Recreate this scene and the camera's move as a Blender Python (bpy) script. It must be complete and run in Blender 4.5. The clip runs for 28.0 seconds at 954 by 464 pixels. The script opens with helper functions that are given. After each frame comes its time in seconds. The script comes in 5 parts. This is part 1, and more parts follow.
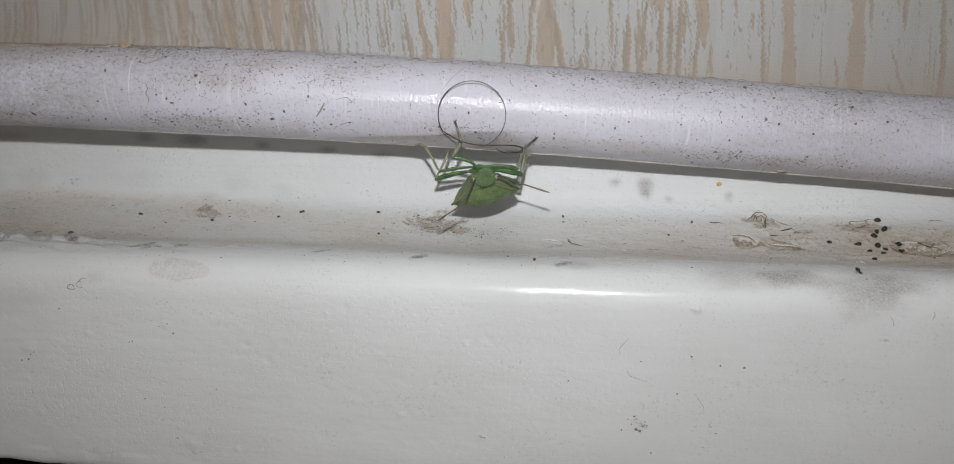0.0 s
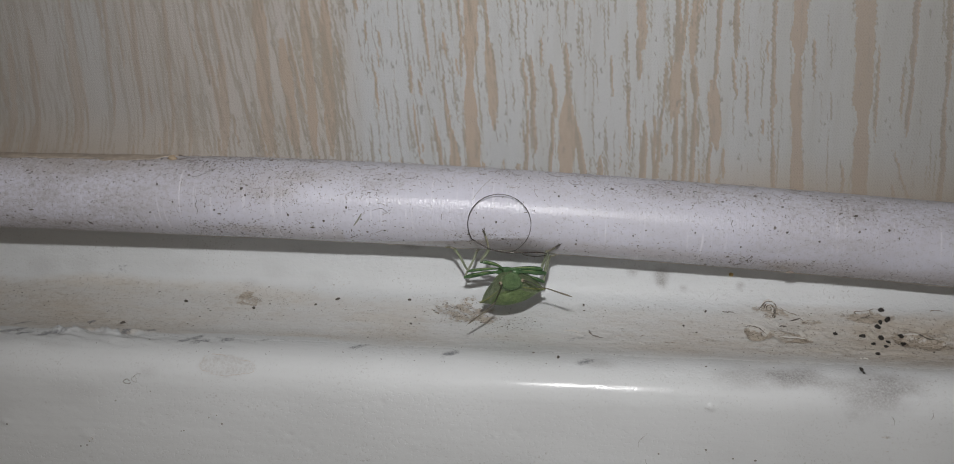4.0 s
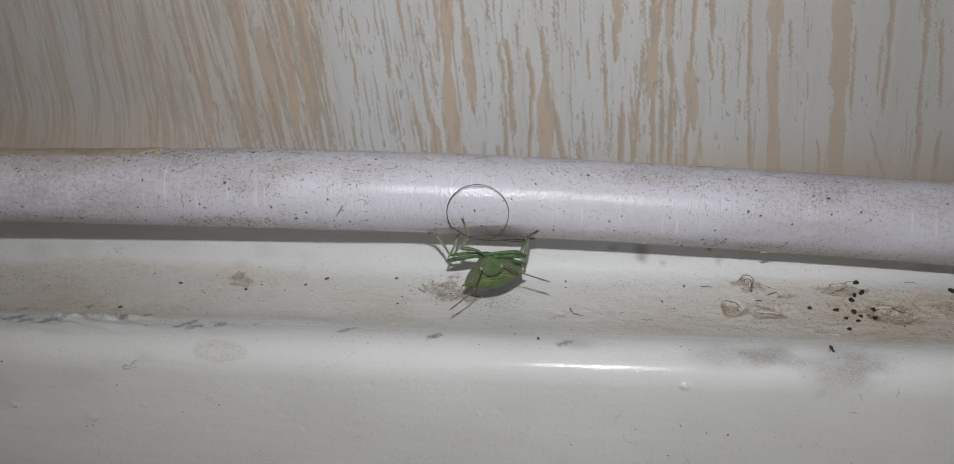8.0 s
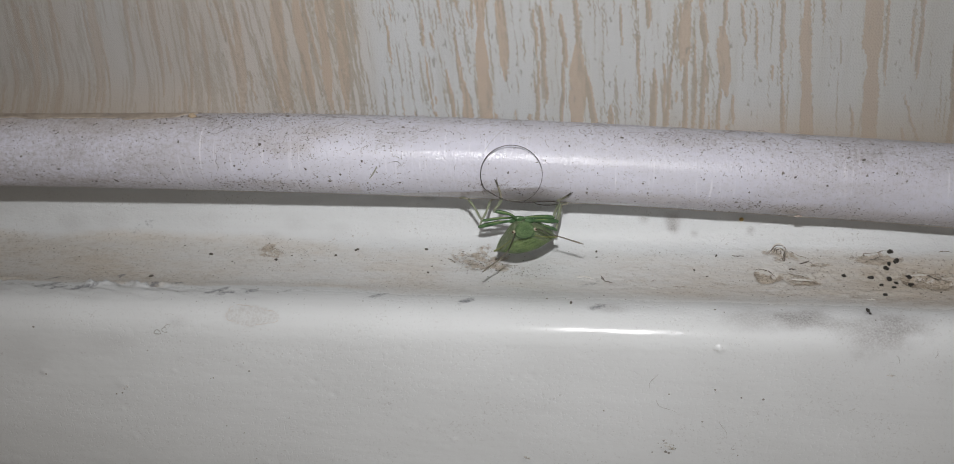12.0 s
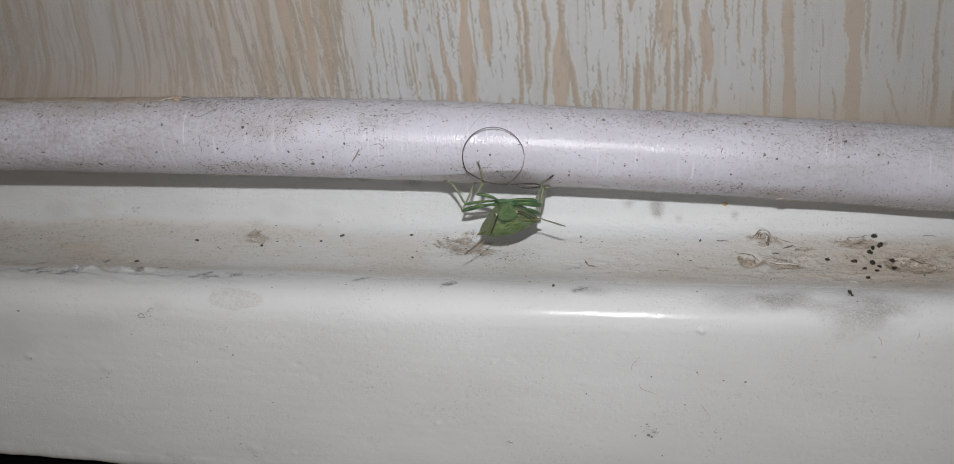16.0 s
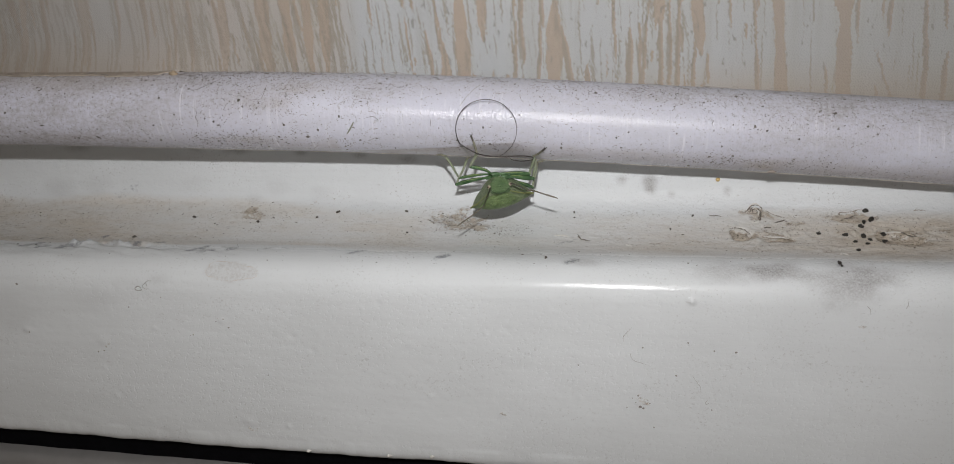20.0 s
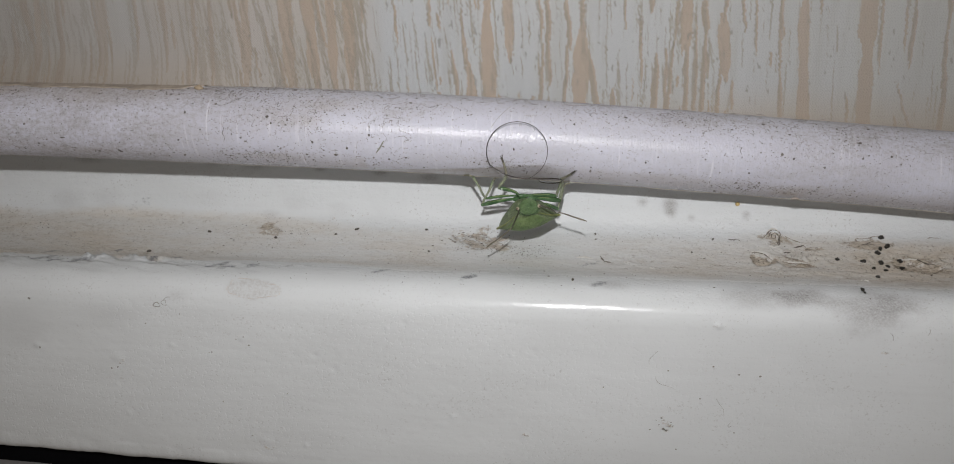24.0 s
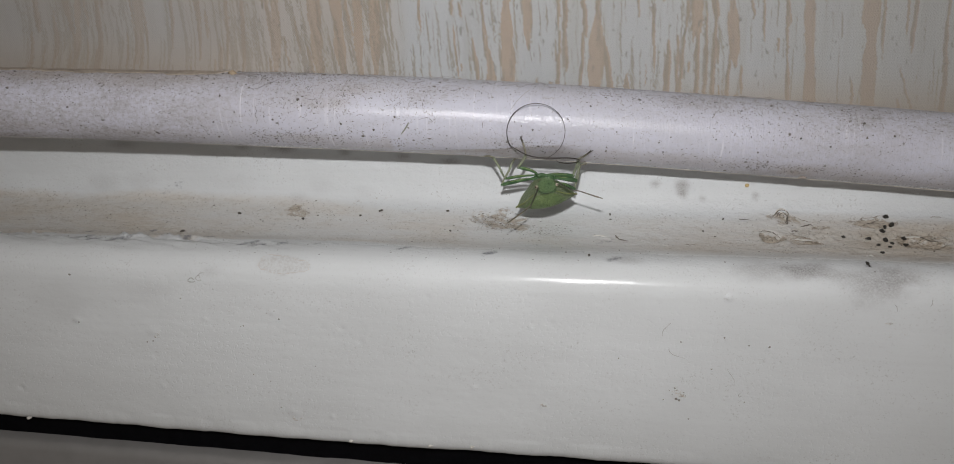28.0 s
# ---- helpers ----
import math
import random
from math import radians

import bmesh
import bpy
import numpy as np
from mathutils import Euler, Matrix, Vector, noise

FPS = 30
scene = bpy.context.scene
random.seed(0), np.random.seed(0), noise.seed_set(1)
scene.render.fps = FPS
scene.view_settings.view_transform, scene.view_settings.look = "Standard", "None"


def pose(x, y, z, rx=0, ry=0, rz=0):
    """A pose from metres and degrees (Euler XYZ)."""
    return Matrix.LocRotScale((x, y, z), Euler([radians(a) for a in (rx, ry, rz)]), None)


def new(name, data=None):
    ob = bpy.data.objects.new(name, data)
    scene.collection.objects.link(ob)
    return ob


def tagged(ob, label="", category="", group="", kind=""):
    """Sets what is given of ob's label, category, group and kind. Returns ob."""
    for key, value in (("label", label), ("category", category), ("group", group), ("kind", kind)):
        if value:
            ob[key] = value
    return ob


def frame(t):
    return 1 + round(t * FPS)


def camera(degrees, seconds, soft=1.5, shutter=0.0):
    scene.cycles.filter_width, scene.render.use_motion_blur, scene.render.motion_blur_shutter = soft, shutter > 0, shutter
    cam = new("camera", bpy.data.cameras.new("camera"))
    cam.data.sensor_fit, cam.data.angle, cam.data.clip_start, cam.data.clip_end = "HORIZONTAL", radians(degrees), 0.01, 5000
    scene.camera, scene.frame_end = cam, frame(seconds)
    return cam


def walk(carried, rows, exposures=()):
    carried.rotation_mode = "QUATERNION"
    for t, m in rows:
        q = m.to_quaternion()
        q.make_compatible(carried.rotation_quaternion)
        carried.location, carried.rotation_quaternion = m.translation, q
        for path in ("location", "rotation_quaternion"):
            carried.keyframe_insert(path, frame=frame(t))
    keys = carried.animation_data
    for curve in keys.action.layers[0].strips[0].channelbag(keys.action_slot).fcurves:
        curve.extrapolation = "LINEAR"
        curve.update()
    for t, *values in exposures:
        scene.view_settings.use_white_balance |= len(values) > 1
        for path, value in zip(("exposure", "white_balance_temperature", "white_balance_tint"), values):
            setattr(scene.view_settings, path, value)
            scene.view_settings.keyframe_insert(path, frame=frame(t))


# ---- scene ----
cam = camera(57.6, 28.0, soft=1.0)
MM = 0.001
# seconds, eye in millimetres (x along the wall, y into it, z up from the ledge), turn in degrees
PATH = [
    (0, 0.58, -110.76, 31.66, 73.081, 0.383, 6.930),
    (0.5, 0.95, -111.34, 31.94, 73.054, 0.619, 7.062),
    (1, 2.81, -111.09, 32.97, 73.029, 0.778, 7.165),
    (1.5, 1.04, -113.01, 34.34, 72.980, 0.811, 7.245),
    (2, 1.33, -113.06, 35.15, 72.838, 0.807, 7.251),
    (2.5, 1.14, -114.13, 34.15, 72.891, 0.816, 7.292),
    (3, -1.45, -115.50, 38.01, 72.727, 0.878, 7.447),
    (3.5, -0.96, -114.67, 43.37, 72.842, 0.975, 7.479),
    (5.5, -1.47, -111.35, 54.17, 66.767, 1.327, 7.241),
    (6, -1.51, -111.70, 55.86, 66.318, 1.463, 7.198),
    (6.5, 1.09, -111.36, 53.58, 66.170, 1.692, 7.375),
    (7, 1.06, -112.34, 55.17, 66.706, 1.950, 7.538),
    (7.5, 1.43, -112.25, 54.81, 66.422, 2.183, 7.641),
    (8, 3.16, -111.96, 56.25, 66.532, 2.534, 7.738),
    (8.5, 4.49, -111.25, 55.23, 66.887, 2.858, 7.831),
    (9, 3.96, -111.67, 52.96, 66.418, 3.122, 8.080),
    (9.5, 3.45, -112.31, 52.90, 66.402, 3.112, 8.287),
    (10, 3.16, -113.42, 52.66, 67.131, 3.014, 8.393),
    (10.5, -0.13, -114.75, 51.40, 67.047, 2.808, 8.332),
    (11, 0.80, -113.50, 51.16, 67.068, 2.755, 8.454),
    (11.5, 1.58, -114.33, 50.90, 68.241, 2.601, 8.444),
    (12, 0.53, -115.64, 48.56, 68.559, 2.522, 8.519),
    (12.5, 0.89, -115.92, 48.02, 68.390, 2.431, 8.424),
    (14.5, 3.34, -116.20, 47.08, 68.711, 2.484, 8.516),
    (15, 2.19, -116.60, 46.56, 68.540, 2.412, 8.406),
    (15.5, 2.30, -116.74, 45.08, 68.689, 2.425, 8.505),
    (16, 3.24, -116.46, 45.53, 69.076, 2.574, 8.761),
    (16.5, 4.44, -115.92, 44.27, 69.132, 2.651, 8.882),
    (17, 3.41, -116.67, 45.05, 69.115, 2.653, 8.793),
    (17.5, 4.50, -116.66, 45.84, 69.226, 2.692, 8.949),
    (18, 4.14, -117.82, 45.03, 69.245, 2.603, 8.931),
    (18.5, 3.68, -118.04, 43.36, 69.300, 2.528, 9.034),
    (19, 4.16, -119.28, 43.93, 69.262, 2.538, 9.141),
    (19.5, 4.00, -119.25, 42.33, 69.888, 2.516, 9.115),
    (20, 4.86, -118.61, 41.91, 69.425, 2.570, 9.069),
    (20.5, 5.15, -119.05, 43.33, 69.106, 2.535, 9.177),
    (21, 4.40, -119.54, 42.31, 69.194, 2.516, 9.295),
    (21.5, 3.47, -120.70, 42.47, 69.124, 2.463, 9.389),
    (23.5, -6.09, -119.10, 43.98, 69.920, 0.738, 7.027),
    (24, -3.61, -119.33, 43.82, 69.864, 0.810, 6.981),
    (24.5, -3.40, -120.36, 42.45, 69.971, 0.810, 7.003),
    (25, -2.62, -120.66, 40.83, 69.963, 0.899, 7.003),
    (25.5, -3.57, -122.12, 40.75, 69.867, 0.986, 7.116),
    (26, -4.03, -123.18, 40.08, 70.107, 1.003, 7.165),
    (26.5, -2.63, -122.65, 41.60, 70.322, 1.108, 7.239),
    (27, -1.39, -122.85, 42.18, 70.183, 1.060, 7.425),
    (27.5, -4.82, -125.44, 40.56, 70.233, 1.001, 7.415),
    (28, -4.49, -125.81, 41.60, 70.504, 1.002, 7.495),
]


def placed(x, y, z, rx=0, ry=0, rz=0):
    """A pose from millimetres and degrees."""
    return pose(x * MM, y * MM, z * MM, rx, ry, rz)


walk(cam, [(t, placed(*row)) for t, *row in PATH], exposures=[(0, 0.0), (1, -0.08), (2, -0.12), (3, -0.12), (5.5, -0.02), (8, 0.07), (9, 0.15), (10, 0.15), (12, 0.19), (19, 0.18), (28, 0.18)])

# ---- light: the torch beside the lens, and the dim room ----
world = bpy.data.worlds.new("room")
scene.world = world
world.use_nodes = True
world.node_tree.nodes["Background"].inputs[0].default_value = (1.0, 0.87, 0.74, 1)
world.node_tree.nodes["Background"].inputs[1].default_value = 0.122
TORCH_STRENGTH = 5250.0
TORCH_OFFSET = (0.0, 15.0, 0.0, 12.0, 0.0, 0.0)


# ---- materials ----
def shader(name):
    m = bpy.data.materials.new(name)
    m.use_nodes = True
    nt = m.node_tree
    return m, nt, nt.nodes["Principled BSDF"]


def node(nt, kind, **values):
    n = nt.nodes.new(kind)
    for key, value in values.items():
        if key in n.inputs:
            n.inputs[key].default_value = value
    return n


def coords(nt, scale):
    tc = nt.nodes.new("ShaderNodeTexCoord")
    mp = nt.nodes.new("ShaderNodeMapping")
    mp.inputs["Scale"].default_value = scale
    nt.links.new(tc.outputs["Object"], mp.inputs["Vector"])
    return mp.outputs["Vector"]


def noise_of(nt, scale, size, detail=4.0, rough=0.55):
    """Noise, scale in repeats a millimetre, one for each axis."""
    n = node(nt, "ShaderNodeTexNoise", Scale=size, Detail=detail, Roughness=rough)
    nt.links.new(coords(nt, [s * 1000 for s in scale]), n.inputs["Vector"])
    return n.outputs["Fac"]


def ramp(nt, fac, *stops):
    r = nt.nodes.new("ShaderNodeValToRGB")
    el = r.color_ramp.elements
    while len(el) < len(stops):
        el.new(0.5)
    for e, (at, col) in zip(el, stops):
        e.position = at
        e.color = (*col, 1) if len(col) == 3 else col
    nt.links.new(fac, r.inputs["Fac"])
    return r.outputs["Color"]


def grey(nt, fac, lo, hi, a=0.0, b=1.0):
    return ramp(nt, fac, (lo, (a, a, a)), (hi, (b, b, b)))


def mixed(nt, fac, a, b, mode="MIX"):
    m = nt.nodes.new("ShaderNodeMix")
    m.data_type, m.blend_type = "RGBA", mode
    for value, socket in ((fac, m.inputs["Factor"]), (a, m.inputs["A"]), (b, m.inputs["B"])):
        socket = [s for s in m.inputs if s.name == socket.name and s.type == ("VALUE" if socket.name == "Factor" else "RGBA")][0]
        if isinstance(value, (tuple, float, int)):
            socket.default_value = (*value, 1) if isinstance(value, tuple) else value
        else:
            nt.links.new(value, socket)
    return [s for s in m.outputs if s.type == "RGBA"][0]


def times(nt, a, b):
    m = nt.nodes.new("ShaderNodeMath")
    m.operation = "MULTIPLY"
    for n, value in enumerate((a, b)):
        if isinstance(value, (float, int)):
            m.inputs[n].default_value = value
        else:
            nt.links.new(value, m.inputs[n])
    return m.outputs[0]


def plus(nt, a, b):
    m = nt.nodes.new("ShaderNodeMath")
    m.operation = "ADD"
    for n, value in enumerate((a, b)):
        if isinstance(value, (float, int)):
            m.inputs[n].default_value = value
        else:
            nt.links.new(value, m.inputs[n])
    return m.outputs[0]


def attribute(nt, name):
    a = nt.nodes.new("ShaderNodeAttribute")
    a.attribute_name = name
    return a.outputs["Fac"]


def bump(nt, bsdf, height, distance_mm, strength=1.0):
    b = node(nt, "ShaderNodeBump", Strength=strength, Distance=distance_mm * MM)
    nt.links.new(height, b.inputs["Height"])
    nt.links.new(b.outputs["Normal"], bsdf.inputs["Normal"])
    return b


def painted_wood():
    m, nt, b = shader("white gloss paint on wood")
    clouds = noise_of(nt, (0.05, 0.08, 0.08), 1.0, 5)
    brush = noise_of(nt, (0.03, 1.2, 1.2), 1.0, 4)
    fine = noise_of(nt, (1.0, 1.6, 1.6), 1.0, 5)
    grime, film = attribute(nt, "grime"), attribute(nt, "film")
    col = mixed(nt, grey(nt, clouds, 0.3, 0.7), (0.666, 0.692, 0.708), (0.732, 0.762, 0.782))
    col = mixed(nt, times(nt, grey(nt, brush, 0.35, 0.75), 0.18), col, (0.602, 0.618, 0.63))
    # soft brown grime, finer mottling and short rubbed streaks
    spread = grey(nt, noise_of(nt, (0.10, 0.35, 0.35), 1.0, 8, 0.7), 0.25, 0.72)
    col = mixed(nt, times(nt, grime, plus(nt, times(nt, spread, 0.75), 0.25)), col, (0.60, 0.525, 0.425))
    mottle = grey(nt, noise_of(nt, (0.7, 1.3, 1.3), 1.0, 9, 0.78), 0.47, 0.66)
    area = grey(nt, noise_of(nt, (0.11, 0.25, 0.25), 1.0, 4, 0.6), 0.40, 0.64)
    col = mixed(nt, times(nt, times(nt, mottle, plus(nt, times(nt, area, 0.8), 0.2)), times(nt, grime, 0.82)), col, (0.36, 0.29, 0.205))
    rub = grey(nt, noise_of(nt, (0.5, 3.2, 3.2), 1.0, 7, 0.75), 0.56, 0.66)
    col = mixed(nt, times(nt, times(nt, rub, grime), 0.55), col, (0.33, 0.275, 0.205))
    # worn patches down to the wood
    ragged = plus(nt, noise_of(nt, (0.9, 1.5, 1.5), 1.0, 7, 0.75), -0.5)
    wood = mixed(nt, grey(nt, noise_of(nt, (1.6, 3.2, 3.2), 1.0, 5, 0.7), 0.375, 0.53), (0.16, 0.125, 0.085), (0.50, 0.43, 0.345))
    chipped = grey(nt, plus(nt, attribute(nt, "bare"), times(nt, ragged, 2.4)), 0.42, 0.66)
    col = mixed(nt, times(nt, chipped, 0.78), col, wood)
    stipple = grey(nt, noise_of(nt, (2.6, 2.6, 2.6), 1.0, 4, 0.7), 0.42, 0.62, 0.35, 1.6)
    col = mixed(nt, times(nt, attribute(nt, "stain"), stipple), col, (0.36, 0.315, 0.28))
    # dark rubber smears, and a fine grey haze of scratches, smudges and painted dust shadows
    smear = grey(nt, plus(nt, times(nt, attribute(nt, "scuff"), 0.9), times(nt, plus(nt, noise_of(nt, (1.3, 2.2, 2.2), 1.0, 8, 0.8), -0.5), 3.4)), 0.35, 1.35)
    flecked = grey(nt, noise_of(nt, (2.6, 3.2, 3.2), 1.0, 4, 0.7), 0.42, 0.56, 0.30, 1.0)
    col = mixed(nt, times(nt, times(nt, smear, flecked), 0.80), col, (0.13, 0.138, 0.16))
    scratch = grey(nt, noise_of(nt, (4.2, 4.6, 4.6), 1.0, 6, 0.75), 0.36, 0.64)
    col = mixed(nt, times(nt, times(nt, attribute(nt, "haze"), plus(nt, times(nt, scratch, 0.62), 0.36)), 0.95), col, (0.29, 0.28, 0.28))
    pepper = grey(nt, noise_of(nt, (3.2, 3.2, 3.2), 1.0, 3, 0.6), 0.60, 0.68)
    thin = plus(nt, times(nt, grey(nt, noise_of(nt, (0.10, 0.2, 0.2), 1.0, 3), 0.42, 0.66), plus(nt, times(nt, film, 0.15), 0.42)), times(nt, grime, 1.05))
    col = mixed(nt, times(nt, times(nt, pepper, thin), 0.66), col, (0.18, 0.145, 0.11))
    nt.links.new(col, b.inputs["Base Color"])
    rough = plus(nt, plus(nt, times(nt, grime, 0.25), times(nt, film, 0.17)), plus(nt, times(nt, grey(nt, fine, 0.3, 0.8), 0.08), 0.18))
    rough = plus(nt, rough, times(nt, film, grey(nt, noise_of(nt, (0.6, 2.4, 2.4), 1.0, 4, 0.6), 0.44, 0.60, 0.0, 0.35)))
    nt.links.new(rough, b.inputs["Roughness"])
    b.inputs["Specular IOR Level"].default_value = 0.27
    broad = times(nt, noise_of(nt, (0.06, 0.16, 0.16), 1.0, 3), 0.8)
    lumps = times(nt, noise_of(nt, (0.5, 0.9, 0.9), 1.0, 3), plus(nt, times(nt, film, 0.30), 0.17))
    h = plus(nt, plus(nt, broad, lumps), plus(nt, times(nt, fine, plus(nt, times(nt, film, 0.32), 0.13)), times(nt, times(nt, grime, spread), 0.30)))
    h = plus(nt, h, times(nt, times(nt, chipped, noise_of(nt, (2.2, 3.2, 3.2), 1.0, 5, 0.7)), 0.5))
    pits = grey(nt, noise_of(nt, (2.3, 2.3, 2.3), 1.0, 2, 0.5), 0.56, 0.68)
    where = grey(nt, noise_of(nt, (0.045, 0.12, 0.12), 1.0, 3), 0.36, 0.56)
    h = plus(nt, h, times(nt, times(nt, pits, where), -0.11))
    bump(nt, b, h, 0.34, 0.6)
    return m


def pipe_plastic():
    m, nt, b = shader("dusty lilac white plastic")
    clouds = noise_of(nt, (0.04, 0.12, 0.12), 1.0, 5)
    dust, soil_shade = attribute(nt, "dust"), attribute(nt, "soil_shade")
    col = mixed(nt, grey(nt, clouds, 0.3, 0.7), (0.565, 0.57, 0.66), (0.62, 0.63, 0.72))
    film = grey(nt, noise_of(nt, (1.6, 2.2, 2.2), 1.0, 8, 0.8), 0.44, 0.60)
    veil = grey(nt, noise_of(nt, (0.12, 0.3, 0.3), 1.0, 5), 0.30, 0.70)
    col = mixed(nt, times(nt, dust, plus(nt, times(nt, film, 0.44), times(nt, veil, 0.42))), col, (0.29, 0.27, 0.255))
    dirty = plus(nt, times(nt, grey(nt, noise_of(nt, (0.25, 0.6, 0.6), 1.0, 6, 0.7), 0.34, 0.66), 0.7), 0.3)
    # brown for soil on the pipe, and for shade painted on its underside
    col = mixed(nt, times(nt, soil_shade, dirty), col, (0.37, 0.315, 0.26))
    scratch = grey(nt, noise_of(nt, (2.0, 0.10, 0.10), 1.0, 4, 0.6), 0.57, 0.70)
    patch = grey(nt, noise_of(nt, (0.07, 0.2, 0.2), 1.0, 3), 0.45, 0.62)
    col = mixed(nt, times(nt, times(nt, scratch, patch), 0.6), col, (0.78, 0.78, 0.83))
    pepper = grey(nt, noise_of(nt, (2.6, 3.2, 3.2), 1.0, 5, 0.7), 0.59, 0.67)
    col = mixed(nt, times(nt, pepper, plus(nt, times(nt, dust, 0.75), 0.12)), col, (0.18, 0.165, 0.155))
    nt.links.new(col, b.inputs["Base Color"])
    nt.links.new(plus(nt, times(nt, times(nt, dust, film), 0.36), plus(nt, times(nt, dust, 0.14), 0.15)), b.inputs["Roughness"])
    b.inputs["Specular IOR Level"].default_value = 0.31
    h = plus(nt, times(nt, noise_of(nt, (3.4, 0.7, 0.7), 1.0, 3, 0.6), 0.9), times(nt, noise_of(nt, (2.8, 2.8, 2.8), 1.0, 1), 0.75))
    bump(nt, b, h, 0.085, 0.9)
    return m


def wallpaper_print():
    m, nt, b = shader("woven-look wallpaper with tan streaks")
    weave = nt.nodes.new("ShaderNodeTexChecker")
    weave.inputs["Scale"].default_value = 1.0
    nt.links.new(coords(nt, (5600, 5600, 5600)), weave.inputs["Vector"])
    thread = grey(nt, noise_of(nt, (3.8, 3.8, 3.4), 1.0, 3, 0.6), 0.34, 0.66)
    jitter = times(nt, plus(nt, noise_of(nt, (3.1, 3.1, 2.6), 1.0, 2, 0.5), -0.5), 0.9)
    pale = mixed(nt, grey(nt, noise_of(nt, (0.05, 0.05, 0.02), 1.0, 4), 0.35, 0.65), (0.405, 0.426, 0.444), (0.465, 0.488, 0.506))
    pale = mixed(nt, times(nt, thread, 0.42), pale, (0.55, 0.57, 0.58))
    # browner print at one end, which also takes in the torch's falloff
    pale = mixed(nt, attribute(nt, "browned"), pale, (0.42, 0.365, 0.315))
    # soft vertical shading of the printed grain
    grain = grey(nt, noise_of(nt, (0.75, 0.75, 0.05), 1.0, 4, 0.6), 0.46, 0.64)
    pale = mixed(nt, times(nt, grain, 0.24), pale, (0.34, 0.33, 0.30))
    tan = mixed(nt, thread, (0.342, 0.268, 0.202), (0.44, 0.355, 0.28))
    olive = mixed(nt, thread, (0.215, 0.19, 0.145), (0.33, 0.29, 0.23))
    fade = attribute(nt, "strong")
    broad = grey(nt, plus(nt, attribute(nt, "ink"), times(nt, jitter, 0.7)), 0.40, 0.60)
    col = mixed(nt, times(nt, broad, fade), pale, tan)
    fine = grey(nt, plus(nt, attribute(nt, "line"), times(nt, jitter, 1.0)), 0.38, 0.72)
    col = mixed(nt, times(nt, times(nt, fine, fade), 0.80), col, olive)
    fleck = grey(nt, plus(nt, attribute(nt, "fleck"), jitter), 0.40, 0.60)
    col = mixed(nt, times(nt, times(nt, fleck, fade), 0.68), col, (0.20, 0.19, 0.165))
    col = mixed(nt, times(nt, weave.outputs["Fac"], 0.20), col, (0.64, 0.63, 0.62))
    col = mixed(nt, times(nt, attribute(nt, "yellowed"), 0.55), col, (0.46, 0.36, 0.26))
    # the torch's falloff towards the ends, put into the paper's colour
    col = mixed(nt, attribute(nt, "side_falloff"), col, (0.30, 0.29, 0.265))
    nt.links.new(col, b.inputs["Base Color"])
    b.inputs["Roughness"].default_value = 0.75
    b.inputs["Specular IOR Level"].default_value = 0.2
    bump(nt, b, plus(nt, thread, times(nt, weave.outputs["Fac"], 0.6)), 0.06, 0.7)
    return m


def plain(name, colour, rough=0.6, scale=2.0, spread=0.25, metal=0.0):
    """A simple surface with two scales of variation."""
    m, nt, b = shader(name)
    dark = tuple(c * (1 - spread) for c in colour)
    light = tuple(min(1, c * (1 + spread)) for c in colour)
    n = plus(nt, times(nt, noise_of(nt, (scale,) * 3, 1.0, 4), 0.6), times(nt, noise_of(nt, (scale * 5,) * 3, 1.0, 4), 0.4))
    nt.links.new(mixed(nt, grey(nt, n, 0.35, 0.65), dark, light), b.inputs["Base Color"])
    b.inputs["Roughness"].default_value = rough
    b.inputs["Metallic"].default_value = metal
    bump(nt, b, n, 0.05, 0.5)
    return m


PAINT, PLASTIC, PAPER = painted_wood(), pipe_plastic(), wallpaper_print()
LOWER = plain("grey-white painted board", (0.225, 0.22, 0.217), 0.55, 0.06, 0.10)
# near-black, so that the darkness of the open gap is in the colour
VOID = plain("near-black of the open joint", (0.004, 0.004, 0.005), 1.0, 0.5, 0.3)
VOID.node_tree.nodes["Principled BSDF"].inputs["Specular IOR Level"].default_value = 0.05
PLASTER = plain("plaster behind the wallpaper", (0.55, 0.52, 0.47), 0.9, 0.3, 0.1)


# ---- building helpers ----
def smooth(a, b, x):
    t = np.clip((np.asarray(x, float) - a) / (b - a), 0, 1)
    return t * t * (3 - 2 * t)


def lattice(seed, shape):
    return np.random.default_rng(seed).random(shape)


def ripple(x, y, seed, octaves=4):
    """Smooth value noise of arrays, about -1 to 1."""
    total, weight = 0.0, 1.0
    table = lattice(seed, (256, 256))
    for n in range(octaves):
        xi, yi = np.floor(x).astype(int), np.floor(y).astype(int)
        fx, fy = x - xi, y - yi
        fx, fy = fx * fx * (3 - 2 * fx), fy * fy * (3 - 2 * fy)
        a, b = table[xi % 256, yi % 256], table[(xi + 1) % 256, yi % 256]
        c, d = table[xi % 256, (yi + 1) % 256], table[(xi + 1) % 256, (yi + 1) % 256]
        total = total + weight * ((a * (1 - fx) + b * fx) * (1 - fy) + (c * (1 - fx) + d * fx) * fy - 0.5)
        weight, x, y = weight * 0.5, x * 2.03 + 17.1, y * 2.03 + 5.3
    return total


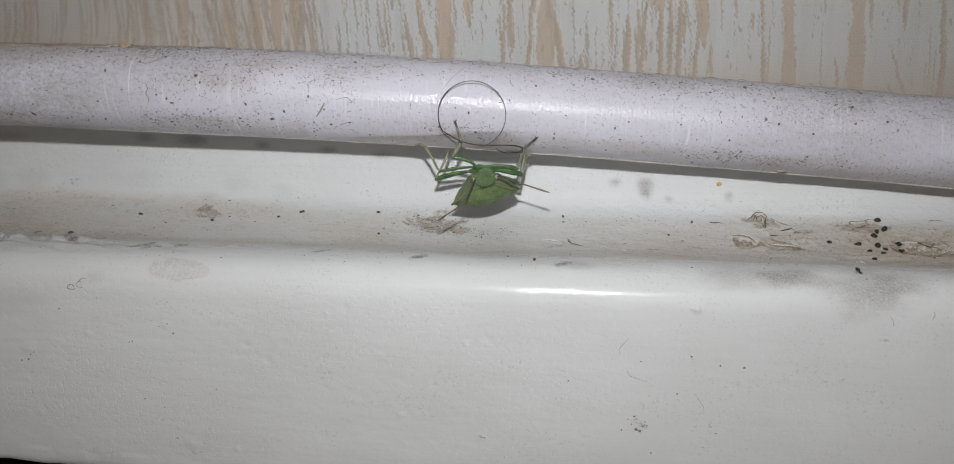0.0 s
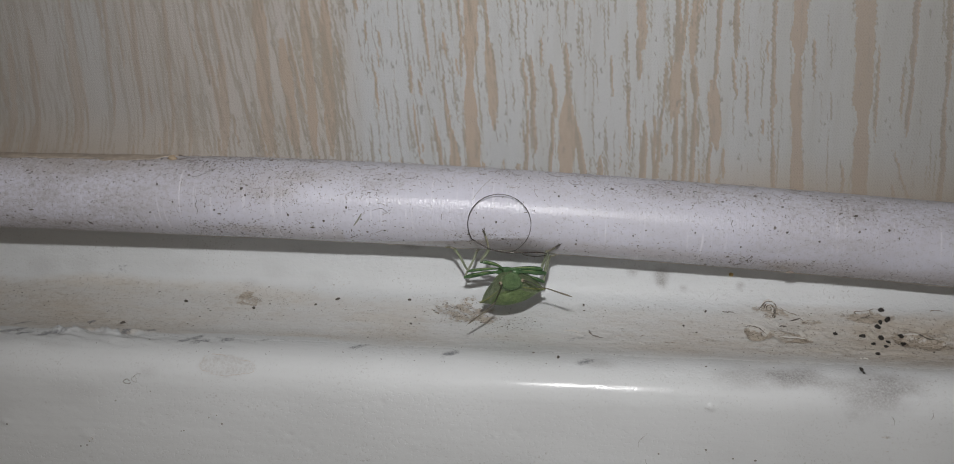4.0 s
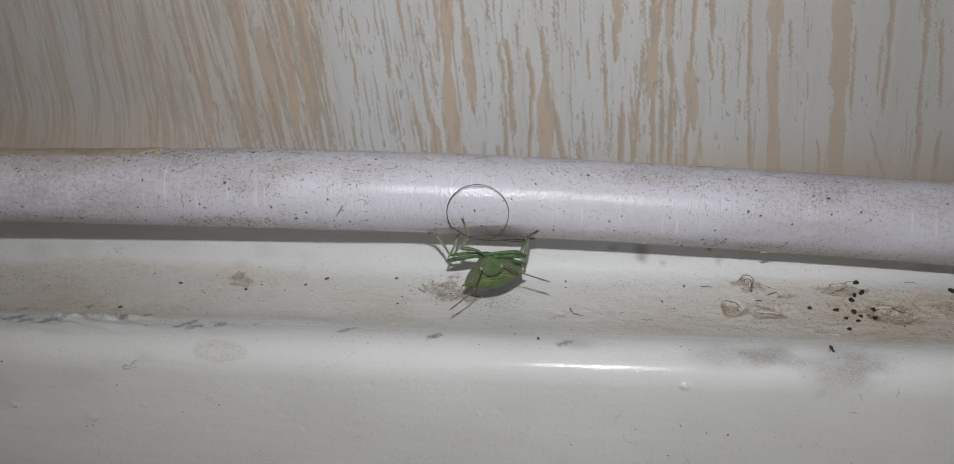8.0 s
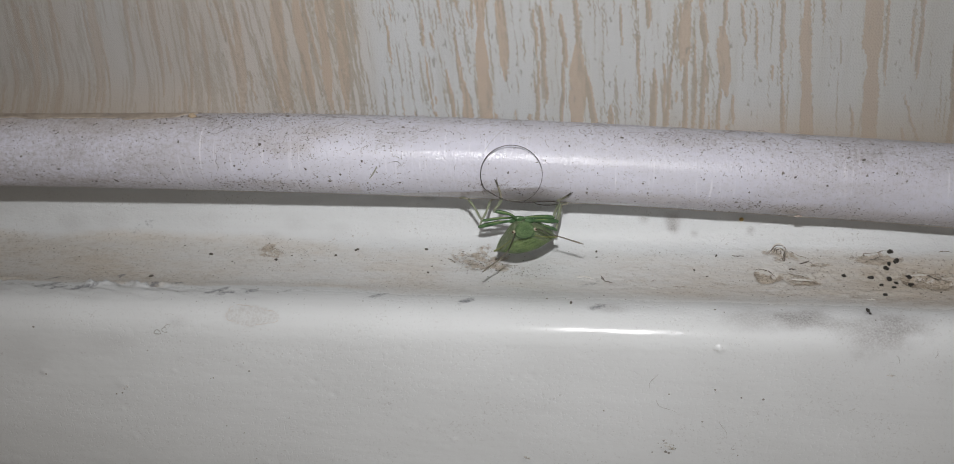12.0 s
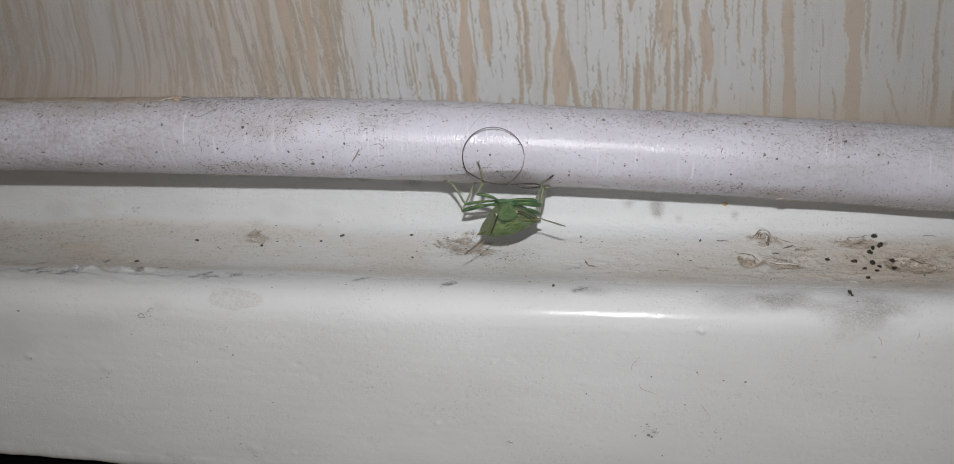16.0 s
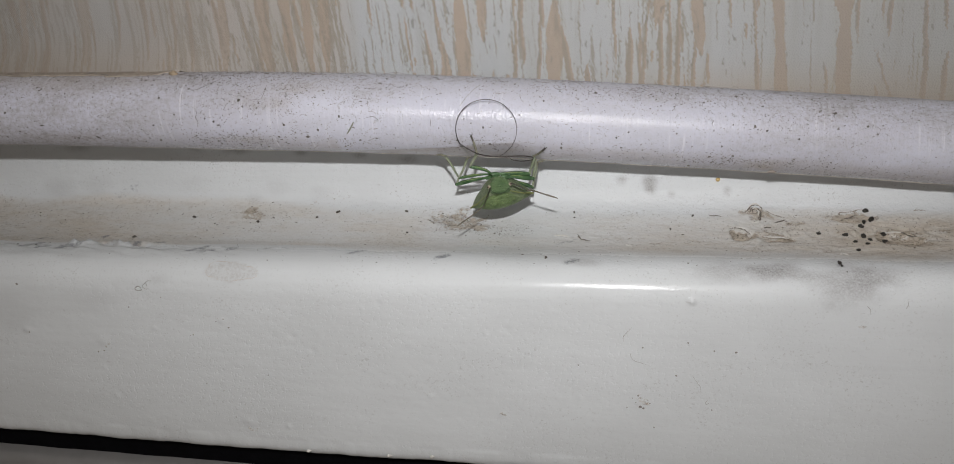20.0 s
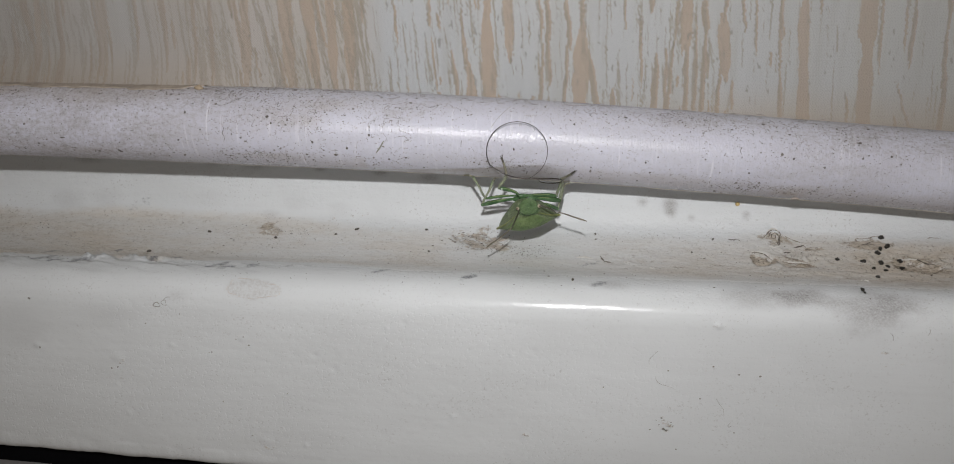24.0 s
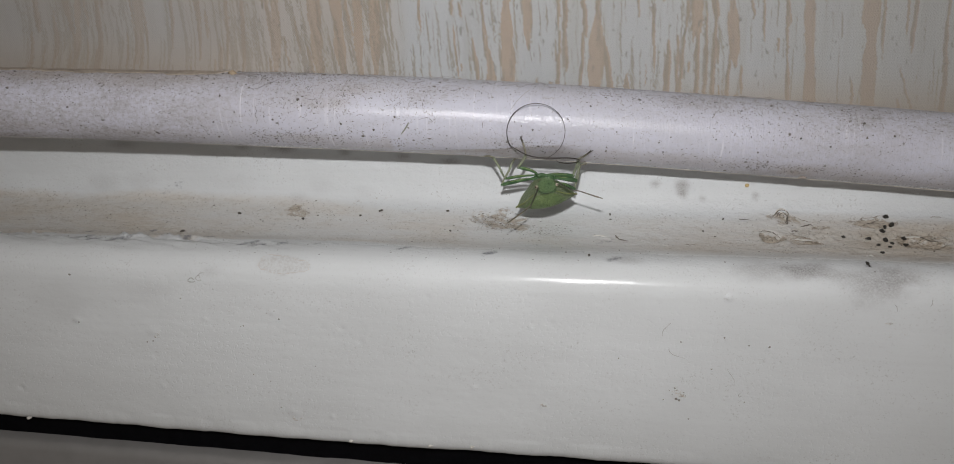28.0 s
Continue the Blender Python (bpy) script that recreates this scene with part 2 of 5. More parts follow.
def mesh_of(name, verts, faces, material, soft=True, **fields):
    me = bpy.data.meshes.new(name)
    me.from_pydata([tuple(v) for v in np.asarray(verts, float) * MM], [], [tuple(int(i) for i in f) for f in faces])
    me.materials.append(material)
    for key, values in fields.items():
        me.attributes.new(key, "FLOAT", "POINT").data.foreach_set("value", np.asarray(values, np.float32).ravel())
    if soft:
        me.polygons.foreach_set("use_smooth", [True] * len(me.polygons))
    me.update()
    return me


def grid_faces(rows, cols, wrap=False):
    i, j = np.meshgrid(np.arange(rows - 1), np.arange(cols if wrap else cols - 1), indexing="ij")
    k = (j + 1) % cols
    return np.stack([i * cols + j, (i + 1) * cols + j, (i + 1) * cols + k, i * cols + k], -1).reshape(-1, 4)


def spaced(stops):
    """Positions from (start, step) pairs, up to the last start."""
    out = []
    for (a, step), (b, _) in zip(stops[:-1], stops[1:]):
        out += list(np.arange(a, b - step * 0.5, step))
    return np.array(out + [stops[-1][0]])


def structure(name, me, label, category):
    return tagged(new(name, me), label, category, kind="structure")


def part(name, me, parent, label=""):
    ob = new(name, me)
    ob.parent = parent
    return tagged(ob, label)


# ---- the ledge: a painted moulding with a hollow behind its nose ----
PROFILE = [(0.15, 20.0), (0.1, 14.0), (0.0, 8.8), (-0.15, 6.6), (-0.45, 4.4), (-0.8, 2.9), (-1.75, 1.4), (-4.2, 0.36), (-6.3, -0.28), (-8.4, -0.66), (-10.5, -0.83), (-12.0, -0.77), (-13.5, -0.62), (-15.0, -0.46), (-16.7, -0.43), (-18.4, -0.95), (-19.75, -2.2), (-20.3, -3.6), (-20.45, -5.2), (-20.45, -12.0), (-20.45, -20.0), (-20.4, -28.2), (-20.1, -29.5), (-19.2, -30.4), (-17.5, -30.6)]


def resampled(points, step):
    """Points along a rounded line, evenly spaced."""
    p = np.array(points, float)
    for _ in range(2):
        q = np.empty((2 * len(p) - 2, 2))
        q[0::2], q[1::2] = 0.75 * p[:-1] + 0.25 * p[1:], 0.25 * p[:-1] + 0.75 * p[1:]
        p = np.vstack([p[:1], q, p[-1:]])
    along = np.r_[0, np.cumsum(np.hypot(*np.diff(p, axis=0).T))]
    s = np.linspace(0, along[-1], int(along[-1] / step))
    return np.stack([np.interp(s, along, p[:, 0]), np.interp(s, along, p[:, 1])], 1)


def spot(x, y, at, size, power=2.0):
    return np.exp(-(((x - at[0]) / size[0]) ** 2 + ((y - at[1]) / size[1]) ** 2) ** (power / 2))


def build_ledge():
    prof = resampled(PROFILE, 0.30)
    away = np.gradient(prof, axis=0)
    away = np.stack([-away[:, 1], away[:, 0]], 1) / np.hypot(*away.T)[:, None]
    away *= np.where(away[:, 0].mean() > 0, -1, 1)
    xs = spaced([(-300, 20), (-100, 0.26), (62, 4), (300, 0)])
    X, S = np.meshgrid(xs, np.arange(len(prof)), indexing="ij")
    Y, Z = prof[S, 0], prof[S, 1]
    near = smooth(-110, -98, X) * (1 - smooth(60, 70, X))
    # relief of the paint
    lift = 0.10 * ripple(X * 0.05, (Y + Z) * 0.12, 3) + (0.015 + 0.045 * (Y > -14)) * ripple(X * 0.35, (Y + Z) * 0.5, 4)
    lift += 0.012 * ripple(X * 0.03, (Y + Z) * 0.9, 6)
    on_top, on_face = smooth(-22, -19, Y) * (Z > -2.2), (Z < -2.2).astype(float)
    # lumpy, cracked paint along the rear of the nose towards one end
    ridge_y = -13.4 + 1.3 * ripple(X * 0.10, X * 0, 9)
    ridge = np.exp(-((Y - ridge_y) / 0.75) ** 2) * on_top * (1 - smooth(-58, -40, X))
    across = (X * 0.30 + (Y + Z) * 0.75, (Y + Z) * 0.34 - X * 0.10)
    fold = np.clip(1 - np.abs(ripple(*across, 10, 2)) * 4.0, 0, 1) ** 1.5
    worn = smooth(-0.35, 0.15, ripple(X * 0.09, X * 0, 12))
    lift += 0.80 * ridge * (fold - 0.2 + 0.5 * ripple(X * 0.7 + Y, Y * 0.8, 11, 3)) * worn
    # broad puckers running on down the nose
    pucker = np.exp(-((Y + 15.6) / 1.9) ** 2) * (Z > -4) * (1 - smooth(-60, -36, X))
    lift += 0.38 * pucker * (ripple(*across, 13, 2) + 0.4 * fold)
    # slight unevenness of the brushed nose
    lift += 0.014 * np.exp(-((Y + Z + 20.5) / 4.0) ** 2) * ripple(X * 0.55, (Y + Z) * 0.25, 14, 4)
    lift += np.exp(-((Y + 12.8) / 0.9) ** 2) * on_top * 0.06 * smooth(-20, -45, X)
    # a knot in the wood, a chipped hollow, blisters on the face
    r = np.hypot((X - 23.2) / 1.5, (Y + 2.4) / 0.9)
    lift += on_top * (0.15 * np.exp(-(r ** 2)) + 0.10 * np.exp(-((r - 1.25) / 0.3) ** 2) * np.cos(5 * np.arctan2(Y + 2.4, X - 23.2)))
    for x, y, rx, ry, deep in ((20.7, -6.9, 1.3, 1.6, -0.55), (25.1, -8.0, 2.6, 0.9, -0.22), (40.9, -7.7, 2.8, 1.2, -0.50), (-18.2, -4.5, 3.0, 1.8, -0.16), (30.3, -10.4, 9.0, 0.6, 0.08)):
        wob = 0.35 * ripple(X * 0.6, Y * 0.9, 21)
        lift += on_top * deep * smooth(1.15, 0.85, np.hypot((X - x) / rx, (Y - y) / ry) + wob)
    # cracked paint round the worn places
    cracked = 1 - np.minimum(1, np.abs(ripple(X * 0.55 + 0.3 * Y, Y * 0.75, 22, 3)) * 5)
    for x, y, rx, ry, high in ((23.8, -6.9, 5.0, 3.0, 0.30), (40.0, -6.7, 6.5, 2.2, 0.36), (36.5, -3.4, 4.0, 0.9, 0.20), (-18.4, -4.6, 4.0, 2.6, 0.10), (-49.1, -4.1, 4.0, 2.2, 0.16), (30.3, -10.6, 9.0, 0.8, 0.16), (-0.0, -9.0, 4.0, 1.0, 0.18)):
        lift += on_top * high * (cracked - 0.35) * smooth(1.2, 0.5, np.hypot((X - x) / rx, (Y - y) / ry) + 0.5 * ripple(X * 0.4, Y * 0.6, 23))
    for x, z, size, high in ((13.6, -4.1, 0.55, 0.45), (-19.9, -19.1, 0.35, 0.3), (-40.5, -25.3, 0.4, 0.4), (-66.0, -12.9, 1.1, 0.28), (-77.5, -11.5, 0.7, 0.3), (7.7, -18.4, 1.3, 0.22), (-46.3, -24.9, 1.0, 0.25), (-28.2, -6.3, 0.4, 0.2), (-48.0, -8.8, 0.6, 0.2), (-10.3, -21.5, 0.6, 0.2), (19.2, -10.9, 0.35, 0.2), (26.3, -14.7, 0.3, 0.2), (-58.0, -10.4, 0.5, 0.2)):
        lift += on_face * high * (1.0 if x == 13.6 else 0.5) * spot(X, Z, (x, z), (size * 0.8, size * 0.6))
    # many small dents and nibs in the paint of the face
    rng = np.random.default_rng(17)
    for x, z, size, high in zip(rng.uniform(-92, 54, 70), rng.uniform(-29, -3, 70), rng.uniform(0.22, 0.55, 70), rng.normal(0, 0.06, 70)):
        near_x = np.abs(xs - x) < 3
        lift[near_x] += on_face[near_x] * high * spot(X[near_x], Z[near_x], (x, z), (size * 1.3, size))
    # ragged lower edge
    lift += 0.22 * (Z < -27.5) * ripple(X * 0.25, X * 0, 31)
    lift *= near
    P = np.stack([X, Y + away[S, 0] * lift, Z + away[S, 1] * lift - (0.0256 * X + 0.7 * smooth(5, -45, X)) * smooth(-4, -26, Z)], -1)
    # grime lying in the hollow
    turned = smooth(-22, -40, X)
    grime = smooth(-17.0 + 3.3 * turned, -11.4 - 1.6 * turned, Y + 0.9 * ripple(X * 0.15, Y * 0.2, 41)) * (1 - smooth(0.1, 1.6, Z + 0.9 * ripple(X * 0.07, Y * 0.1, 42) - 1.3 * smooth(-30, -58, X))) * 0.70 * (Z > -2)
    grime *= 0.60 + 0.22 * smooth(-2, 14, X) + 0.70 * smooth(20, 42, X) + 0.30 * (1 - smooth(-75, -45, X)) + 0.45 * ripple(X * 0.08, Y * 0.3, 43)
    grime *= 1 - 0.5 * spot(X, Y, (-13, -6), (14, 6))
    film = smooth(-15.5, -12.5, Y) * (Z > -2) * (1 - 0.15 * smooth(1.0, 2.4, Z))
    bare = np.zeros_like(X)
    for x, y, rx, ry, much in ((-18.1, -4.6, 4.2, 2.7, 0.62), (-49.2, -4.1, 2.4, 1.5, 0.55), (-49.6, -2.5, 1.0, 1.4, 0.4), (20.4, -6.8, 1.4, 1.2, 1.0), (21.6, -7.6, 1.3, 0.8, 0.85), (24.2, -7.0, 3.4, 1.8, 0.45), (26.7, -8.1, 2.0, 0.7, 0.65), (40.9, -7.8, 3.4, 1.6, 1.0), (36.4, -3.4, 3.0, 0.9, 0.85), (38.0, -6.4, 4.0, 1.2, 0.45), (50.0, -6.4, 6.0, 2.0, 0.5), (-38.5, -1.6, 2.6, 0.9, 0.3), (-31.0, -2.9, 5.0, 1.5, 0.25), (6.0, -6.9, 9.0, 2.0, 0.25), (33.0, -3.5, 3.0, 0.8, 0.6), (-12.5, -6.4, 4.0, 1.0, 0.4), (23.2, -2.7, 2.2, 1.2, 0.75), (9.5, -10.0, 1.8, 0.5, 0.6), (14.9, -9.0, 1.1, 0.45, 0.55), (28.0, -4.5, 1.8, 0.5, 0.7)):
        bare += much * smooth(1.25, 0.45, np.hypot((X - x) / rx, (Y - y) / ry) + 0.7 * ripple(X * 0.5, Y * 0.9, 51)) * on_top
    scuff = np.zeros_like(X)
    rubbed = ((-18.0, -16.6, -0.3, 1.4, 0.8, 1.15), (-29.8, -15.7, -0.2, 1.6, 0.6, 1.0), (-53.4, -16.0, -0.2, 0.8, 0.6, 1.3), (-52.1, -14.9, -0.1, 1.3, 0.7, 1.3), (-50.8, -15.9, -0.2, 1.5, 0.9, 1.1), (-47.6, -15.3, -0.2, 1.2, 0.9, 1.0), (-62.6, -14.0, -0.1, 1.3, 0.7, 0.9), (-59.4, -13.4, -0.1, 1.0, 0.6, 1.2), (-78.3, -14.8, -0.1, 2.0, 0.8, 1.15), (-76.0, -15.6, -0.2, 1.5, 0.7, 1.1))
    dragged = ((-73.1, -15.4, -0.15, 1.6, 0.7, 1.1), (-69.4, -10.8, -0.3, 0.7, 0.6, 1.2), (-71.0, -15.0, -0.1, 1.5, 0.6, 0.7), (-79.0, -12.4, -0.1, 3.0, 0.4, 0.9), (-42.5, -14.8, -0.1, 1.5, 0.6, 0.6), (-1.0, -17.0, -0.4, 1.6, 0.8, 0.85), (31.0, -16.9, -0.4, 0.5, 0.8, 1.0), (-2.0, -9.6, -0.8, 2.0, 0.7, 0.75), (-71.0, -1.2, 3.0, 4.0, 1.5, 0.3))
    for x, y, z, rx, ry, much in rubbed + dragged:
        dx, ds = X - x, (Y - y) + 0.8 * (Z - z)
        d = np.hypot((0.85 * dx + 0.53 * ds) / (rx * 1.1), (0.85 * ds - 0.53 * dx) / (ry * 0.9)) + 3 * smooth(2.0, 4.0, np.abs(Y - y) + np.abs(Z - z))
        scuff += 1.25 * much * smooth(1.3, 0.2, d + 0.5 * ripple(X * 0.4, (Y + Z) * 0.6, 61))
    # a grey haze of fine scratches on the nose, and soft smudges in the cove
    haze = np.zeros_like(X)
    scratched = ((18.0, -18.2, -1.0, 5.5, 1.8, 0.55), (24.0, -18.0, -1.0, 3.5, 1.7, 0.85), (31.5, -19.2, -1.9, 4.2, 3.2, 0.80), (35.0, -18.4, -1.1, 3.0, 1.8, 0.55), (8.8, -0.56, 4.6, 1.2, 1.4, 1.0), (9.1, -0.9, 3.7, 0.9, 0.8, 0.8), (11.8, -1.1, 3.2, 0.7, 0.7, 0.8), (19.3, -0.9, 3.75, 0.6, 0.7, 0.75), (5.0, -0.6, 5.2, 0.8, 0.7, 0.7), (0.5, -17.0, -0.4, 2.4, 0.9, 0.5))
    clouded = ((-82.0, -1.0, 3.6, 3.0, 1.8, 0.25), (-76.0, -0.9, 3.9, 2.6, 1.6, 0.22), (-60.0, -0.8, 4.2, 3.0, 1.4, 0.14), (-46.0, -0.9, 3.9, 2.0, 1.2, 0.15), (-49.5, -1.6, 2.2, 1.6, 1.2, 0.25), (-39.5, -1.1, 3.2, 2.2, 1.2, 0.19), (-56.5, -20.0, -3.0, 1.6, 0.8, 0.28), (-66.0, -20.45, -6.0, 4.0, 1.6, 0.17), (-80.0, -20.45, -9.0, 5.0, 3.0, 0.17), (-70.0, -18.0, -0.8, 3.0, 1.0, 0.19))
    # dirt under the pipe, and shadows of dust lumps put into the colour
    under_pipe = ((-52.0, 0.0, 9.7, 2.4, 0.8, 1.0), (-42.0, 0.0, 9.0, 1.2, 0.6, 0.9), (-58.5, 0.0, 9.8, 1.6, 0.7, 0.7), (-26.0, 0.0, 8.0, 1.5, 0.6, 0.8), (-33.0, 0.0, 8.6, 1.2, 0.5, 0.7), (-78.0, 0.0, 9.8, 3.0, 0.7, 0.6), (5.0, 0.0, 9.0, 2.0, 0.6, 0.6))
    for x, y, z, rx, ry, much in scratched + clouded + under_pipe:
        d = np.hypot((X - x) / rx, (np.abs(Y - y) * 0.7 + np.abs(Z - z) * 0.9) / ry)
        haze += much * smooth(1.4, 0.1, d + 0.45 * ripple(X * 0.45, (Y + Z) * 0.6, 66))
    # the pale brown rim of a dried splash
    d = np.hypot((X + 45.9) / 3.6, ((Y + 19.3) + (Z + 1.9)) / (1.75 - 0.12 * (X + 45.9))) + 0.45 * ripple(X * 0.3, (Y + Z) * 0.3, 71, 2)
    d = d + 0.05 * ripple(X * 2.2, (Y + Z) * 2.2, 72)
    stain = 0.20 * smooth(1.10, 0.90, d) * (Y < -16) * (Z > -5)
    for x, z, r, much in ((7.7, -18.5, 1.3, 0.42), (-46.0, -26.2, 1.2, 0.4), (-65.6, -13.4, 0.8, 0.45), (-48.0, -8.8, 1.0, 0.35), (-10.3, -21.5, 0.7, 0.35), (34.0, -7.5, 2.0, 0.25)):
        bare += much * smooth(1.4, 0.3, np.hypot(X - x, Z - z) / r + 0.5 * ripple(X * 0.8, Z * 0.8, 75)) * on_face
    n, c = len(xs), len(prof)
    faces = grid_faces(n, c)
    # the back of the moulding
    verts = P.reshape(-1, 3)
    base = len(verts)
    back = np.concatenate([np.stack([xs, 0 * xs + y, 0 * xs + z], -1) for y, z in ((6.0, -30.6), (6.0, 20.0))])
    i = np.arange(n - 1)
    extra = [np.stack([i * c + c - 1, (i + 1) * c + c - 1, base + i + 1, base + i], -1), np.stack([base + i, base + i + 1, base + n + i + 1, base + n + i], -1), np.stack([base + n + i, base + n + i + 1, (i + 1) * c, i * c], -1)]
    pad = np.zeros(2 * n)
    me = mesh_of("ledge", np.vstack([verts, back]), np.vstack([faces, *extra]), PAINT, grime=np.r_[np.clip(grime * near + 0.45 * (1 - near) * (Z > -1), 0, 1).ravel(), pad], bare=np.r_[np.clip(bare, 0, 1).ravel(), pad], film=np.r_[np.clip(film, 0, 1).ravel(), pad], scuff=np.r_[np.clip(scuff, 0, 1.3).ravel(), pad], haze=np.r_[np.clip(haze, 0, 1.15).ravel(), pad], stain=np.r_[stain.ravel(), pad])
    return structure("ledge", me, "white gloss-painted wooden ledge with a grimy hollow and chipped paint", "ledge")


build_ledge()

# ---- the joint below the ledge and the board under it ----
def build_below():
    xs = spaced([(-300, 20), (-100, 0.6), (62, 4), (300, 0)])
    rows = []
    for y, z, k in ((6, -35.4, 0), (-15.0, -35.4, 0), (-18.6, -35.5, 0.3), (-19.4, -35.9, 0.5), (-19.7, -36.8, 0.2), (-19.8, -60, 0), (-19.8, -140, 0), (6, -140, 0)):
        rows.append(np.stack([xs, 0 * xs + y, z - 0.0256 * xs + k * ripple(xs * 0.2, xs * 0, 81)], -1))
    P = np.stack(rows, 1)
    structure("lower_board", mesh_of("lower_board", P.reshape(-1, 3), grid_faces(len(xs), len(rows), True), LOWER), "grey-white painted board below the dark joint", "board")
    # block set in the gap, its colour standing in for the dark void
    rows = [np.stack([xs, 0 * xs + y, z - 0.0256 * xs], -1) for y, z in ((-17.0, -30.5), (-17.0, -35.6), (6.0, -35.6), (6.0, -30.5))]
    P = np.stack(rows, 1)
    structure("joint", mesh_of("joint", P.reshape(-1, 3), grid_faces(len(xs), 4, True), VOID, soft=False), "near-black block standing in for the dark gap under the ledge", "joint")


build_below()

# ---- the wall and its wallpaper ----
# printed streaks: foot and head in millimetres along and up the wall, and width
STREAKS_LEFT = (
    (-78.4, 36.9, -79.2, 20.8, 1.1), (-71.8, 37.6, -72.6, 23.3, 1.3), (-66.6, 38.4, -67.4, 25.1, 0.9), (-62.7, 38.2, -63.1, 23.7, 1.0), (-56.0, 34.1, -56.5, 21.1, 0.8), (-50.8, 34.3, -51.3, 21.2, 1.5), (-44.9, 38.3, -45.1, 21.3, 2.0), (-42.1, 36.2, -41.3, 21.3, 1.8), (-58.2, 38.1, -58.9, 22.3, 0.8), (-81.3, 35.8, -82.9, 22.0, 1.2), (-38.7, 37.2, -38.7, 21.4, 1.6), (-35.9, 37.2, -36.3, 21.4, 1.6))
STREAKS_MID = (
    (-16.7, 47.5, -16.9, 31.6, 2.0), (-17.1, 31.6, -16.6, 17.1, 2.2), (-14.9, 37.9, -14.4, 33.2, 0.6), (-18.3, 38.0, -18.2, 31.7, 0.5), (-23.1, 38.1, -22.4, 32.5, 0.5), (-22.0, 25.9, -21.0, 17.1, 0.8), (-19.5, 24.2, -19.0, 17.1, 1.4), (-20.8, 31.7, -20.1, 23.4, 0.4))
STREAKS_MID2 = (
    (4.8, 38.4, 5.1, 35.7, 1.2), (4.4, 36.1, 4.7, 31.6, 0.9), (5.6, 25.6, 5.6, 18.0, 1.1), (6.7, 23.6, 7.1, 18.0, 0.6), (0.0, 20.9, 0.1, 18.2, 0.8), (-4.2, 29.2, -4.3, 18.3, 2.2), (-3.4, 26.0, -2.1, 18.3, 1.1), (-4.7, 35.5, -4.3, 29.2, 0.8), (-6.5, 32.8, -5.9, 26.8, 0.9), (-6.3, 26.8, -6.5, 18.3, 0.7), (-9.2, 34.0, -8.8, 26.8, 0.9), (-9.6, 26.8, -9.8, 18.4, 0.7), (-8.8, 26.8, -8.5, 21.9, 0.7), (-14.5, 36.4, -13.9, 25.2, 1.3), (-10.2, 34.0, -9.8, 28.0, 0.5), (1.0, 33.9, 1.4, 29.2, 0.35), (2.9, 36.9, 3.0, 33.9, 0.4), (-7.9, 36.3, -7.7, 33.2, 0.4))
STREAKS_MID3 = (
    (14.1, 38.2, 14.2, 29.9, 0.7), (14.0, 30.7, 14.9, 22.8, 1.5), (14.0, 23.6, 14.0, 17.1, 0.8), (16.2, 38.2, 16.4, 34.5, 1.0), (16.1, 33.8, 16.7, 29.2, 0.5), (17.7, 33.7, 18.5, 26.0, 0.4), (11.3, 38.3, 11.2, 33.8, 1.2), (11.4, 32.7, 11.9, 29.2, 1.1), (11.8, 29.2, 11.9, 17.6, 0.8), (9.1, 38.3, 9.4, 33.8, 1.1), (9.4, 33.8, 9.6, 26.8, 1.2), (9.4, 26.8, 9.8, 17.8, 0.9), (10.0, 38.3, 9.9, 33.8, 0.6), (10.5, 30.7, 10.9, 18.2, 0.6), (8.0, 33.1, 7.9, 28.4, 0.5), (7.9, 28.4, 7.3, 18.4, 0.6))
STREAKS_RIGHT = (
    (20.6, 38.1, 21.7, 22.8, 0.65), (21.6, 23.2, 22.4, 16.9, 0.7), (23.9, 38.1, 24.0, 34.1, 2.0), (23.8, 34.8, 25.4, 16.7, 1.5), (31.3, 38.0, 32.7, 25.2, 2.4), (32.5, 26.0, 33.2, 15.9, 1.9), (33.3, 35.1, 34.2, 23.7, 0.5), (37.1, 37.9, 37.5, 31.7, 0.9), (37.5, 31.7, 37.8, 24.5, 0.7), (40.9, 37.8, 41.8, 29.8, 0.9), (41.8, 29.8, 42.9, 15.6, 0.8), (43.0, 35.7, 44.5, 25.2, 0.6), (45.0, 21.7, 45.1, 15.2, 0.9), (36.7, 22.1, 37.6, 19.7, 0.35), (36.9, 17.6, 37.3, 15.5, 0.7), (30.7, 20.2, 30.8, 18.8, 0.5), (25.5, 35.9, 26.1, 31.4, 0.5))

# centre line of the pipe and its radius
PIPE = [(-300, -26.0, 22.5), (-140, -18.4, 20.6), (-98, -15.5, 19.6), (-77, -13.9, 19.0), (-58.8, -12.2, 18.3), (-42, -10.8, 17.7), (-28, -9.65, 17.0), (-14, -8.55, 16.2), (0, -7.6, 15.2), (21, -6.6, 13.65), (35, -6.15, 12.6), (56, -5.8, 10.9), (84, -5.7, 8.8), (300, -5.7, 5.6)]
RADIUS = 5.15


def pipe_centre(x):
    x = np.asarray(x, float)
    px, py, pz = np.array(PIPE, float).T
    spread = np.linspace(-6, 6, 7)
    return np.mean([np.interp(x + d, px, py) for d in spread], 0), np.mean([np.interp(x + d, px, pz) for d in spread], 0)


